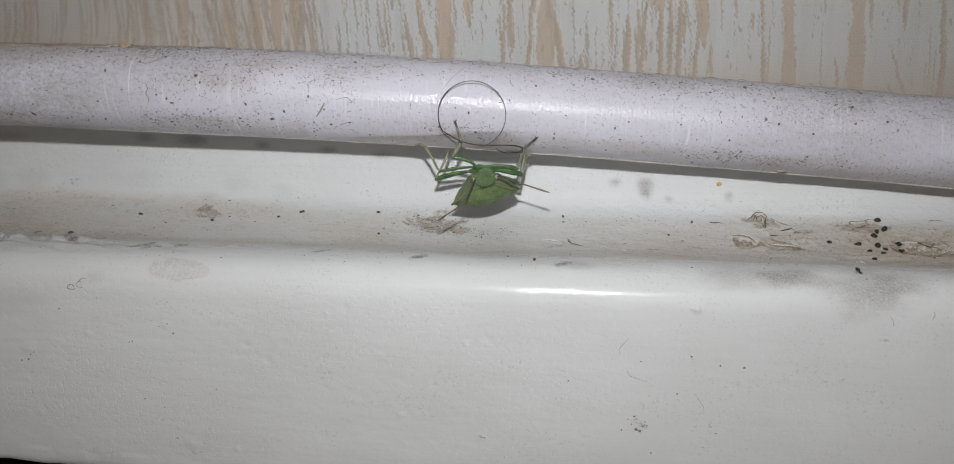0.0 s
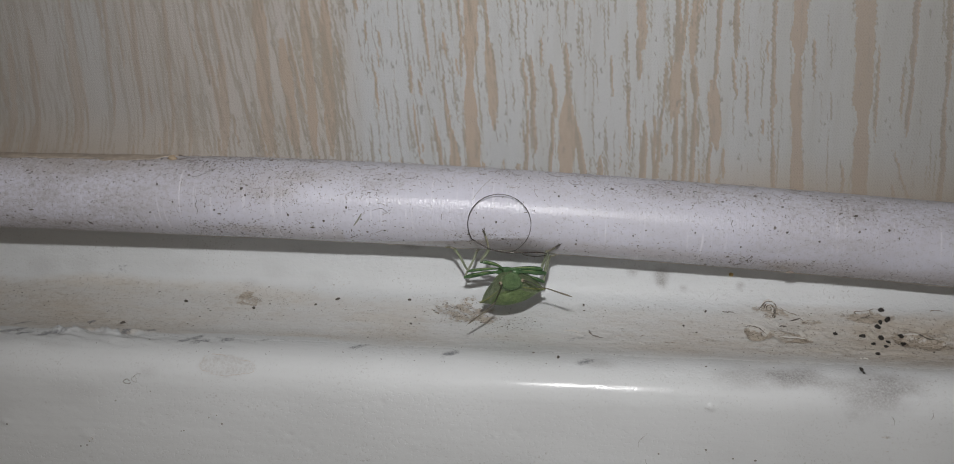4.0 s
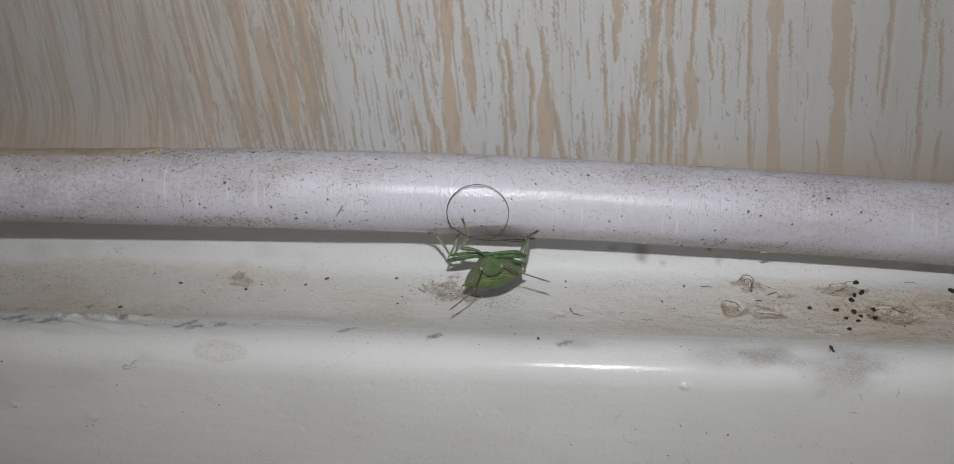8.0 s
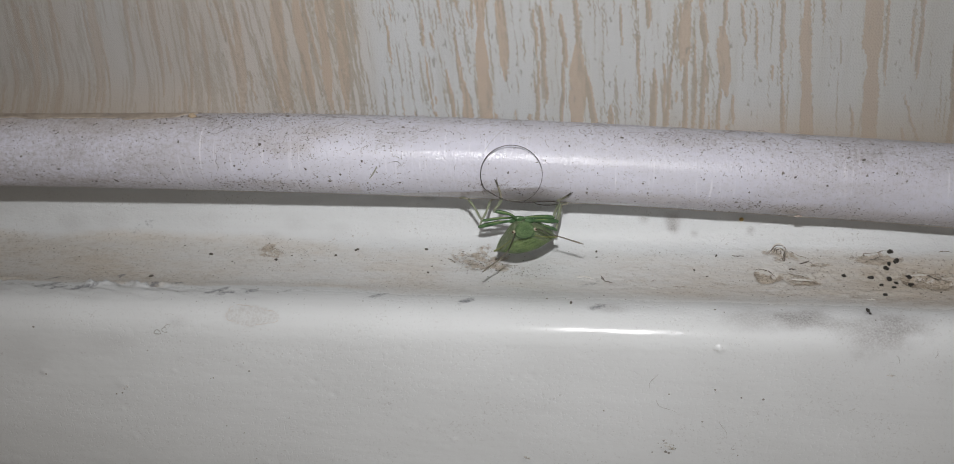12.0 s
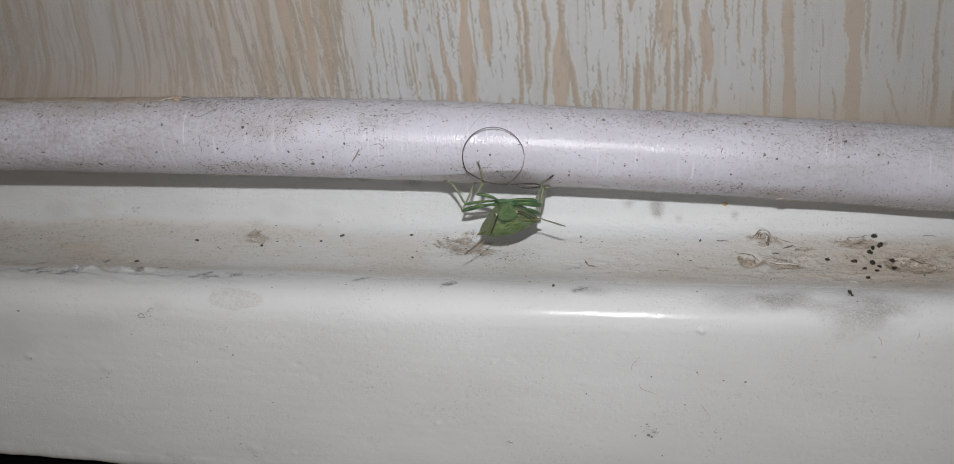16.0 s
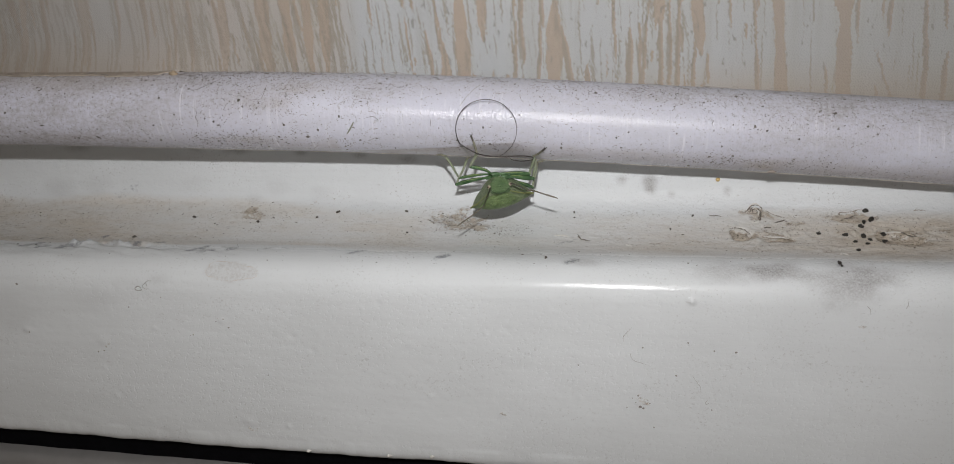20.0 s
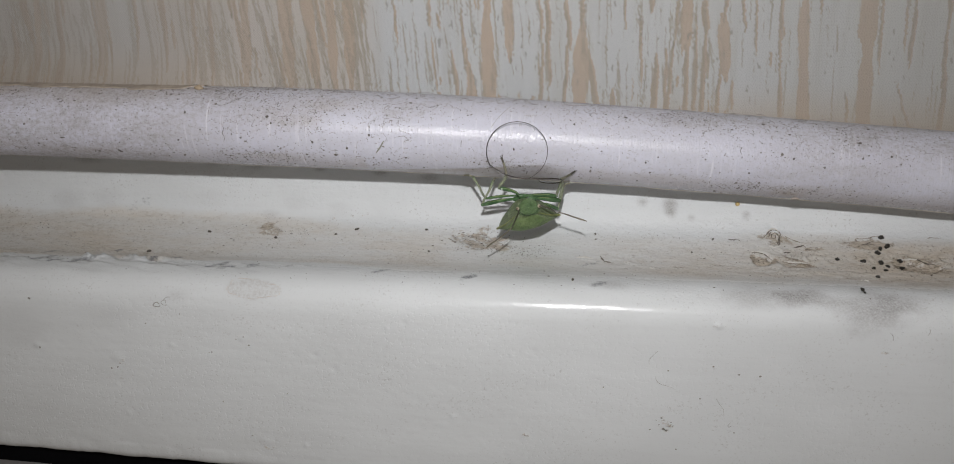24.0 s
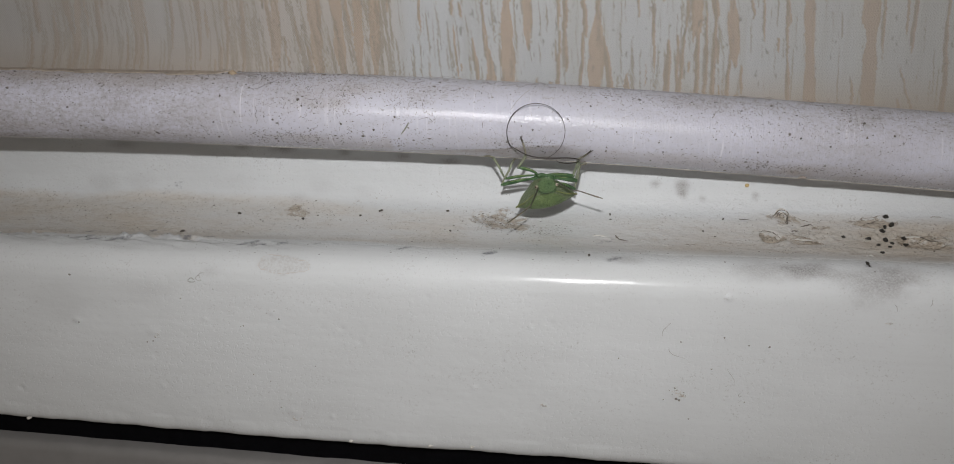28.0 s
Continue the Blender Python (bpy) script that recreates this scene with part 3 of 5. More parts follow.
def leaning(x):
    """Sideways lean of the printed grain, along the wall for each millimetre up."""
    return np.interp(x, (-95, -75, -60, -50, -38, -30, -22, -12, 0, 25, 50), (0.02, -0.03, -0.04, -0.12, -0.15, -0.04, -0.10, -0.07, -0.04, -0.06, -0.07))


def build_wall():
    xs = spaced([(-300, 20), (-100, 2), (-92, 0.16), (52, 2), (62, 10), (300, 0)])
    us = np.r_[np.linspace(0, 1, 205), 1 + np.array([0.2, 0.5, 1, 2, 4, 7])]
    X, U = np.meshgrid(xs, us, indexing="ij")
    zc = pipe_centre(xs)[1]
    loose = smooth(-42, -74, xs)
    foot = np.maximum(9.0, zc - 2.2) + 0.35 * ripple(xs * 0.12, xs * 0, 91) * loose
    Z = foot[:, None] + U * (44 - foot[:, None])
    out = np.clip((27.5 - Z) / 8.0, 0, 1.05)
    Y = -0.5 - loose[:, None] * 4.6 * out ** 1.9 + 0.06 * ripple(X * 0.04, Z * 0.04, 93)
    ink, line, fleck = np.zeros_like(X), np.zeros_like(X), np.zeros_like(X)
    pitch = 0.36

    def stroke(field, x1, z1, x0, z0, w, wave, much, seed):
        """One printed stroke from its foot to its head, stepped from thread to thread of the weave."""
        c0, c1 = np.searchsorted(xs, (min(x0, x1) - w - 1.2, max(x0, x1) + w + 1.2))
        zz, xx = Z[c0:c1], X[c0:c1]
        if c1 - c0 < 2:
            return
        row = np.floor(zz / pitch)
        zq = row * pitch
        k = np.clip((zq - z0) / (z1 - z0), 0, 1)
        mid = x0 + (x1 - x0) * k + wave * (0.6 * ripple(zq * 0.28 + seed * 3.7, 0 * zq + seed, 95, 2) + 0.4 * ripple(zq * 1.3 + seed, 0 * zq - seed, 94, 2)) + 0.05 * ((row % 2) * 2 - 1)
        taper = smooth(0, 0.22, k) * (1 - smooth(0.75, 1, k)) * 0.6 + 0.4
        wide = 0.5 * w * taper * (1.0 + 0.40 * ripple(zq * 0.45 + seed * 1.9, 0 * zq + 2 * seed, 96, 3))
        ends = smooth(z0 - 0.4, z0 + 0.4, zz) * (1 - smooth(z1 - 0.4, z1 + 0.4, zz))
        soft = np.minimum(0.09 + 0.16 * float(smooth(-32, -48, x0)), 0.7 * wide)
        mask = ends * (1 - smooth(wide - soft, wide + soft, np.abs(xx - mid))) * much
        field[c0:c1] = np.maximum(field[c0:c1], mask)

    for streaks in (STREAKS_LEFT, STREAKS_MID, STREAKS_MID2, STREAKS_MID3, STREAKS_RIGHT):
        for n, (x1, z1, x0, z0, w) in enumerate(streaks):
            low, high, lean = (z0 - 6 if z0 < 20 else z0 - 0.6), (z1 + 7 if z1 > 37 else z1 + 0.6), (x1 - x0) / (z1 - z0)
            x1, x0 = x1 + 0.6 * lean * (high - z1), x0 + lean * (low - z0)
            if w > 1.15:
                stroke(ink, x1, high, x0, low, w * 0.92, 0.35, 1.0, n + x0)
                for side in (-0.5, 0.5):
                    stroke(line, x1 + side * w, high, x0 + side * w, low, 0.22, 0.35, 0.60, n + x0)
            else:
                stroke(line, x1, high, x0, low, max(0.28, w * 0.55), 0.4, 0.85, n + x0)
                stroke(ink, x1 + 0.15, high, x0 + 0.15, low, w * 0.8, 0.4, 0.8, n + x0)
    # the finer grain between the broad streaks
    rng = np.random.default_rng(33)
    crowd_x = (-95, -74, -70, -66, -34, -30, -26, -22, -10, -1, 4, 8, 17, 21, 26, 52)
    crowd = (1.0, 0.9, 0.45, 0.95, 1.0, 0.85, 0.5, 0.8, 0.7, 0.62, 0.6, 0.75, 0.62, 0.4, 0.12, 0.10)
    for n in range(3000):
        x, z = rng.uniform(-92, 52), rng.uniform(4, 44)
        if rng.random() > np.interp(x, crowd_x, crowd) * (0.62 if x < -32 else 1.0):
            continue
        left = x < -32
        long = rng.lognormal(2.15 if left else 1.5, 0.5)
        w = rng.uniform(0.20, 0.48) if left else rng.uniform(0.13, 0.29)
        tilt = leaning(x) + rng.normal(0, 0.012)
        stroke(line, x + tilt * long, z + long, x, z, w, 0.35, rng.uniform(0.55, 0.90), n * 1.37)
        if rng.random() < 0.10:
            stroke(ink, x + tilt * long + 0.15, z + long * 0.9, x + 0.15, z, w * 1.8, 0.35, 0.75, n * 1.37)
    for n in range(2400):
        x, z = rng.uniform(-60, 52), rng.uniform(10, 44)
        if rng.random() > 0.25 + 0.75 * np.interp(x, crowd_x, crowd):
            continue
        long = rng.uniform(0.35, 1.6)
        stroke(fleck, x + leaning(x) * long, z + long, x, z, rng.uniform(0.16, 0.30), 0.1, rng.uniform(0.4, 0.8), n * 0.73)
    # browner print at the left, deepened to stand in for weaker light there
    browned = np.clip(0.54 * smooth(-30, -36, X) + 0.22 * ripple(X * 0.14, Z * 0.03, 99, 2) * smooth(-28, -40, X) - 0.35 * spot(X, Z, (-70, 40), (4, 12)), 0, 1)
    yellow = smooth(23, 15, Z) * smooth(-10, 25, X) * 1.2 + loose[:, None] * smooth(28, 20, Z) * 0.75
    # torch falloff put into the colour towards both ends, in a yellower grey
    side_falloff = 0.16 * smooth(-22, 0, X) + 0.32 * smooth(8, 44, X) * (1 - 0.3 * ripple(X * 0.05, Z * 0.05, 90)) + 0.22 * smooth(-45, -75, X)
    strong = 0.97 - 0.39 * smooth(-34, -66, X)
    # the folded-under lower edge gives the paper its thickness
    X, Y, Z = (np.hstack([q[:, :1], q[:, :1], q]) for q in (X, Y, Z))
    ink, line, fleck, browned, yellow, side_falloff, strong = (np.hstack([q[:, :1], q[:, :1], q]) for q in (ink, line, fleck, browned, yellow, side_falloff, strong))
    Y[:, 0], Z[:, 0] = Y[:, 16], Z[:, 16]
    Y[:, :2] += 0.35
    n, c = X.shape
    me = mesh_of("wallpaper", np.stack([X, Y, Z], -1).reshape(-1, 3), grid_faces(n, c)[:, ::-1], PAPER, ink=ink, line=line, fleck=fleck, browned=browned, yellowed=yellow, side_falloff=side_falloff, strong=strong)
    structure("wallpaper", me, "pale grey wallpaper with wavy tan wood-grain streaks, loose at its lower edge", "wallpaper")
    v = [(x, y, z) for x in (-300, 300) for y in (0.2, 90) for z in (20.1, 340)]
    structure("wall", mesh_of("wall", v, [(0, 1, 3, 2), (4, 6, 7, 5), (0, 4, 5, 1), (2, 3, 7, 6), (0, 2, 6, 4), (1, 5, 7, 3)], PLASTER, soft=False), "plastered wall behind the wallpaper", "wall")


build_wall()


# ---- the pipe lying along the ledge ----
# thicker patches of dust: along, round in degrees, and their spread
CLUMPS = ((-80, 118, 5, 10), (-68, 126, 4, 12), (-44, 210, 4, 7), (-40, 150, 3, 16), (-84, 205, 6, 6), (-56, 112, 4, 8), (-36, 130, 3, 14), (-27, 140, 3, 18), (-15, 205, 2.5, 6), (12, 120, 6, 14), (20, 216, 5, 6), (30, 140, 6, 22))


def build_pipe():
    xs = spaced([(-300, 20), (-100, 0.6), (62, 4), (300, 0)])
    ang = np.linspace(0, 2 * np.pi, 289)[:-1]
    X, A = np.meshgrid(xs, ang, indexing="ij")
    yc, zc = pipe_centre(xs)
    near = smooth(-110, -98, X) * (1 - smooth(60, 70, X))
    r = RADIUS * (1 - 0.075 * smooth(-40, -80, X)) + near * (0.05 * ripple(X * 0.06, np.cos(A) * 2 + 5, 101) + 0.012 * ripple(X * 1.2, np.sin(A) * 3 + 9, 102))
    # a flat facet low on the front, with a crisp upper edge
    brow = np.interp(X, (-34, -8), (244, 202))
    off, half = np.abs(A - np.radians(0.5 * (brow + 250))), np.radians(0.5 * (250 - brow))
    flat = smooth(-34, -28, X) * (1 - smooth(-11, -4, X)) * 0.85
    r = np.where(off < half, r * (1 - flat * (1 - np.cos(half) / np.cos(np.minimum(off, 1.0)))), r)
    # a thin moulded seam along the underside
    r = r + 0.05 * np.exp(-((A - np.radians(256)) / 0.03) ** 2)
    # recessed underside behind the seam; recess and brown stand in for its shade
    under = smooth(256.5, 260, np.degrees(A)) * (1 - smooth(325, 335, np.degrees(A)))
    r = r * (1 - 0.22 * under)
    P = np.stack([X, yc[:, None] + r * np.cos(A), zc[:, None] + r * np.sin(A)], -1)
    up = np.sin(A)
    dust = 0.24 + 0.32 * smooth(0.45, 0.95, up) + 0.90 * smooth(-30, -70, X) + 0.38 * smooth(-2, 26, X) + 0.5 * ripple(X * 0.06, A * 1.2, 103)
    for x, d, wide, tall in CLUMPS:
        dust = dust + 0.45 * spot(X, np.degrees(A), (x, d), (wide * 1.2, tall * 1.2)) * (0.8 + 0.8 * ripple(X * 0.5, A * 5, 108))
    # brown band low on the front, sharp-edged where the facet is
    low = np.degrees(A) - np.where(flat > 0.3, brow, 205) + 5 * ripple(X * 0.11, X * 0, 104)
    soil_shade = smooth(-6 + 4 * flat, 10 - 8 * flat, low) * (A < np.radians(254)) * (0.40 + 0.30 * flat + 0.30 * ripple(X * 0.12, A * 2, 105)) * (1 - 0.35 * smooth(-2, 10, X)) * (1 - 0.65 * smooth(-22, -45, X))
    soil_shade += 0.48 * smooth(150, 100, np.degrees(A)) * smooth(-40, -65, X) * (A < 3) * (0.8 + 0.9 * ripple(X * 0.15, A * 3, 106))
    for x, d, wide, tall in CLUMPS[:7]:
        soil_shade = soil_shade + 0.26 * spot(X, np.degrees(A), (x, d), (wide * 1.3, tall * 1.3)) * (0.8 + 0.9 * ripple(X * 0.4, A * 4, 109))
    # shade of the underside put into the brown, and soil on the seam
    soil_shade += 1.0 * under + 0.35 * np.exp(-((A - np.radians(256)) / 0.03) ** 2)
    soil_shade += 0.75 * spot(X, np.degrees(A), (22.6, 226), (2.0, 12))
    return tagged(new("pipe", mesh_of("pipe", P.reshape(-1, 3), grid_faces(len(xs), len(ang), True), PLASTIC, dust=np.clip(dust, 0, 1), soil_shade=np.clip(soil_shade, 0, 1))), "dusty lilac-white plastic pipe lying along the ledge below wallpaper", "pipe")


pipe = build_pipe()


# ---- the torch that travels beside the lens ----
def build_torch():
    thing = tagged(new("phone_torch"), "small lit torch of a phone held beside the lens", "torch")
    glow = bpy.data.materials.new("lit torch window")
    glow.use_nodes = True
    nt = glow.node_tree
    nt.nodes.remove(nt.nodes["Principled BSDF"])
    e = node(nt, "ShaderNodeEmission", Color=(0.982, 0.966, 0.962, 1), Strength=TORCH_STRENGTH)
    nt.links.new(e.outputs[0], nt.nodes["Material Output"].inputs["Surface"])
    a = np.linspace(0, 2 * np.pi, 25)[:-1]
    v = np.stack([1.4 * np.cos(a), 1.4 * np.sin(a), 0 * a], -1)
    part("lamp_window", mesh_of("lamp_window", v, [tuple(range(24))], glow, soft=False), thing, "bright round torch window")
    rings = [(1.45, 0.0), (1.45, -0.45), (3.2, -0.45), (3.4, -0.2), (3.4, 2.0), (0.01, 2.0), (0.01, 0.5), (1.45, 0.5)]
    P = np.stack([np.stack([q * np.cos(a), q * np.sin(a), 0 * a + z], -1) for q, z in rings])
    part("bezel", mesh_of("bezel", P.reshape(-1, 3), grid_faces(len(rings), 24, True), plain("black phone glass", (0.02, 0.02, 0.022), 0.3)), thing, "black bezel")
    return thing


torch = build_torch()


# ---- small building blocks ----
def curve_of(points, n=24):
    """A smooth line through points."""
    p = np.array(points, float)
    if len(p) == 2:
        return p[0] + np.linspace(0, 1, n)[:, None] * (p[1] - p[0])
    q = np.vstack([2 * p[0] - p[1], p, 2 * p[-1] - p[-2]])
    out = []
    for i in range(1, len(q) - 2):
        k = np.linspace(0, 1, max(2, n // (len(p) - 1)), endpoint=False)[:, None]
        a, b, c, d = q[i - 1], q[i], q[i + 1], q[i + 2]
        out.append(0.5 * (2 * b + (c - a) * k + (2 * a - 5 * b + 4 * c - d) * k ** 2 + (3 * b - a - 3 * c + d) * k ** 3))
    return np.vstack([*out, p[-1:]])


def tube(line, radii, sides=8):
    """Vertices and faces of a round tube with closed ends."""
    line = np.asarray(line, float)
    n = len(line)
    radii = np.broadcast_to(np.interp(np.linspace(0, 1, n), np.linspace(0, 1, len(np.atleast_1d(radii))), np.atleast_1d(radii)), n)
    along = np.gradient(line, axis=0)
    along /= np.linalg.norm(along, axis=1)[:, None] + 1e-9
    side = np.cross(along, (0.31, 0.17, 0.93))
    side /= np.linalg.norm(side, axis=1)[:, None] + 1e-9
    other = np.cross(along, side)
    a = np.linspace(0, 2 * np.pi, sides + 1)[:-1]
    v = line[:, None] + radii[:, None, None] * (np.cos(a)[None, :, None] * side[:, None] + np.sin(a)[None, :, None] * other[:, None])
    faces = [tuple(f) for f in grid_faces(n, sides, True)] + [tuple(range(sides))[::-1], tuple(range((n - 1) * sides, n * sides))]
    return v.reshape(-1, 3), faces


def ball(at, size, seed=0, rough=0.0, rings=9, sides=14, turn=None):
    """A rounded lump."""
    th, ph = np.meshgrid(np.linspace(0.06, np.pi - 0.06, rings), np.linspace(0, 2 * np.pi, sides + 1)[:-1], indexing="ij")
    d = np.stack([np.sin(th) * np.cos(ph), np.sin(th) * np.sin(ph), np.cos(th)], -1)
    k = 1 + rough * ripple(d[..., 0] * 1.7 + 5 + seed, d[..., 1] * 1.7 + d[..., 2] * 1.3 + 9, 200 + seed % 40)
    v = d * k[..., None] * np.array(size)
    if turn is not None:
        v = v @ np.array(turn).T
    faces = [tuple(f)[::-1] for f in grid_faces(rings, sides, True)] + [tuple(range(sides)), tuple(range((rings - 1) * sides, rings * sides))[::-1]]
    return v.reshape(-1, 3) + np.array(at), faces


def joined(pieces):
    verts, faces, base = [], [], 0
    for v, f in pieces:
        verts.append(np.asarray(v))
        faces += [tuple(int(i) + base for i in q) for q in f]
        base += len(v)
    return np.vstack(verts), faces


_line = resampled(PROFILE, 0.1)
_top = _line[(_line[:, 1] > -0.95)]


def ledge_z(y):
    return float(np.interp(y, _top[::-1, 0], _top[::-1, 1]))


def on_pipe(x, degrees, out=0.0):
    yc, zc = pipe_centre(x)
    r = RADIUS * (1 - 0.075 * smooth(-40, -80, x)) + out
    return np.stack([np.asarray(x, float) + 0 * yc, yc + r * np.cos(np.radians(degrees)), zc + r * np.sin(np.radians(degrees))], -1)


def build_seam():
    x = np.arange(-140, 100, 0.4)
    d = 255.5 + 0.8 * ripple(x * 0.2, x * 0, 441) - 4.0 * np.exp(-((x - 23.6) / 0.8) ** 2)
    thick = (0.105 + 0.07 * ripple(x * 0.5, x * 0, 442)) * (1 - 0.5 * smooth(-15, -50, x))
    part("seam", mesh_of("seam", *tube(on_pipe(x, d, 0.03), thick, 6), plain("dirty cream plastic seam", (0.52, 0.49, 0.45), 0.4, 1.2, 0.35)), pipe, "thin cream moulded seam along the underside")


build_seam()

# ---- the shield bug clinging to the pipe ----
def bug_skin(name, dark, light, rough=0.38, speckle=True):
    m, nt, b = shader(name)
    big = noise_of(nt, (0.8, 0.8, 0.8), 1.0, 6, 0.65)
    col = mixed(nt, grey(nt, big, 0.36, 0.64), dark, light)
    if speckle:
        pits = grey(nt, noise_of(nt, (7, 7, 7), 1.0, 2), 0.58, 0.68)
        col = mixed(nt, times(nt, pits, 0.5), col, tuple(c * 0.35 for c in dark))
        pale = grey(nt, noise_of(nt, (4.3, 4.3, 4.3), 1.0, 2), 0.62, 0.72)
        col = mixed(nt, times(nt, pale, 0.35), col, tuple(min(1, c * 2.2 + 0.05) for c in light))
    nt.links.new(col, b.inputs["Base Color"])
    b.inputs["Roughness"].default_value = rough
    b.inputs["Subsurface Weight"].default_value = 0.12
    b.inputs["Subsurface Radius"].default_value = (0.0006, 0.001, 0.0004)
    bump(nt, b, plus(nt, noise_of(nt, (5, 5, 5), 1.0, 4, 0.65), times(nt, noise_of(nt, (1.6, 2.4, 3.0), 1.0, 3), 1.2 if speckle else 0.2)), 0.28 if speckle else 0.06, 0.9)
    return m


def build_bug():
    green = bug_skin("leaf green shell", (0.098, 0.158, 0.052), (0.195, 0.272, 0.110))
    crown = bug_skin("deep green head", (0.076, 0.138, 0.058), (0.142, 0.222, 0.098))
    breast = bug_skin("grey green underside", (0.135, 0.180, 0.095), (0.225, 0.275, 0.160), 0.34)
    pale = bug_skin("paler green belly", (0.085, 0.150, 0.052), (0.15, 0.225, 0.092))
    rim = bug_skin("yellow green rim", (0.20, 0.235, 0.075), (0.30, 0.325, 0.12), 0.4, False)
    ridge = bug_skin("light green fold", (0.17, 0.235, 0.09), (0.25, 0.32, 0.14), 0.4, False)
    limb = bug_skin("bright green leg", (0.042, 0.098, 0.043), (0.098, 0.180, 0.082), 0.22, False)
    shin = bug_skin("olive straw leg", (0.19, 0.22, 0.15), (0.31, 0.34, 0.245), 0.3, False)
    claw = bug_skin("brown straw foot", (0.17, 0.165, 0.12), (0.30, 0.29, 0.22), 0.4, False)
    dark_claw = bug_skin("dark foot", (0.06, 0.055, 0.045), (0.12, 0.11, 0.09), 0.4, False)
    seam_dark = bug_skin("dark green seam", (0.022, 0.045, 0.016), (0.04, 0.075, 0.028), 0.5, False)
    feeler = bug_skin("dark olive feeler", (0.022, 0.026, 0.014), (0.045, 0.05, 0.026), 0.4, False)
    feeler_end = bug_skin("grey brown feeler", (0.10, 0.088, 0.062), (0.18, 0.155, 0.115), 0.4, False)
    eye_rim, pupil = plain("cream eye", (0.42, 0.375, 0.29), 0.25, 4, 0.1), plain("dark red eye spot", (0.06, 0.03, 0.02), 0.2, 4, 0.2)
    base = np.array((-10.7, -8.0, 8.8))
    mid, pitch, roll = np.array((-10.52, -11.7, 5.68)), np.radians(12), np.radians(14)
    head_way = np.array((0.03, -np.cos(pitch), np.sin(pitch)))
    across = np.array((np.cos(roll), 0.0, np.sin(roll)))
    across -= head_way * (across @ head_way)
    across /= np.linalg.norm(across)
    belly = np.cross(across, head_way)
    belly *= np.sign(belly[2])
    thing = tagged(new("shield_bug"), "green shield bug clinging upside down to the pipe above the ledge", "insect")
    thing.matrix_basis = placed(*base)

    def world(p):
        return mid + np.asarray(p, float) @ np.array([across, head_way, belly])

    def add(name, vf, material, parent=thing, label="", soft=True):
        return part(name, mesh_of(name, np.asarray(vf[0]) - base, vf[1], material, soft), parent, label)

    def shell(table, steps, sides=36, sharp=2.5, bumps=0.0, keel=2.6):
        """Closed lens-shaped body: rows of station, half width, back depth, belly depth."""
        t = np.array(table, float)
        st = np.linspace(t[0, 0], t[-1, 0], steps)
        wide, back, under = (np.interp(st, t[:, 0], t[:, k]) for k in (1, 2, 3))
        ker = np.array([0.25, 0.5, 0.25])
        wide, back, under = (np.r_[q[0], np.convolve(q, ker, "valid"), q[-1]] for q in (wide, back, under))
        s = np.cos(np.linspace(0, np.pi, sides // 2 + 1))
        ring = np.r_[s, s[-2:0:-1]]
        side = np.r_[-np.ones(len(s)), np.ones(len(s) - 2)]
        lens = (1 - np.abs(ring) ** np.where(side < 0, sharp, keel)) * side
        rise = np.interp(st, (1.8, 2.6, 3.4), (0, 0.35, 1.3))[:, None] if table[-1][0] > 3 else 0.0
        v = np.stack([wide[:, None] * ring, st[:, None] + 0 * ring, rise + np.where(side < 0, back[:, None], under[:, None]) * lens], -1)
        if bumps:
            v[..., 2] += bumps * side * np.minimum(1, np.abs(lens) * 3) * ripple(v[..., 0] * 0.9 + 4, v[..., 1] * 0.9 + 8, 208, 3)
        n = len(ring)
        faces = [tuple(f) for f in grid_faces(steps, n, True)] + [tuple(range(n))[::-1], tuple(range((steps - 1) * n, steps * n))]
        return world(v.reshape(-1, 3)), faces

    add("abdomen", shell([(-8.3, 0.3, 0.1, 0.15), (-7.6, 1.5, 0.25, 0.8), (-6.0, 2.8, 0.45, 1.8), (-3.5, 3.6, 0.6, 2.6), (-1.5, 3.7, 0.7, 2.9), (-0.6, 3.5, 0.65, 2.9)], 26), pale, label="green abdomen")
    stations = [(-1.2, 3.3, 0.85, 2.9), (-0.5, 3.95, 1.0, 3.0), (0.1, 4.1, 1.05, 3.05), (0.7, 3.7, 1.08, 3.1), (1.5, 3.1, 1.10, 3.1), (2.2, 2.55, 1.06, 2.7), (2.6, 2.25, 1.0, 2.1), (2.9, 1.9, 0.9, 1.5), (3.12, 1.5, 0.75, 0.95), (3.27, 1.05, 0.55, 0.55), (3.36, 0.55, 0.3, 0.28), (3.4, 0.08, 0.06, 0.06)]
    pron = add("pronotum", shell([(q, w * 1.03, 0.74 * up, 0.02) for q, w, up, _ in stations], 40), green, label="broad green pronotum with pointed corners")
    add("breast", shell([(q, w * 1.015, 0.01, down * 1.08) for q, w, _, down in stations], 40, 36, 2.5, 0.30, 1.8), breast, label="grey-green underside of the thorax")
    for sgn in (-1, 1):
        line = curve_of([world((sgn * 1.03 * a, b, c)) for a, b, c in ((1.27, 3.05, 1.45), (1.86, 2.72, 1.1), (2.44, 2.05, 0.75), (2.97, 1.5, 0.45), (3.66, 0.75, 0.2), (4.1, 0.1, 0.0), (3.95, -0.5, 0.0))], 20)
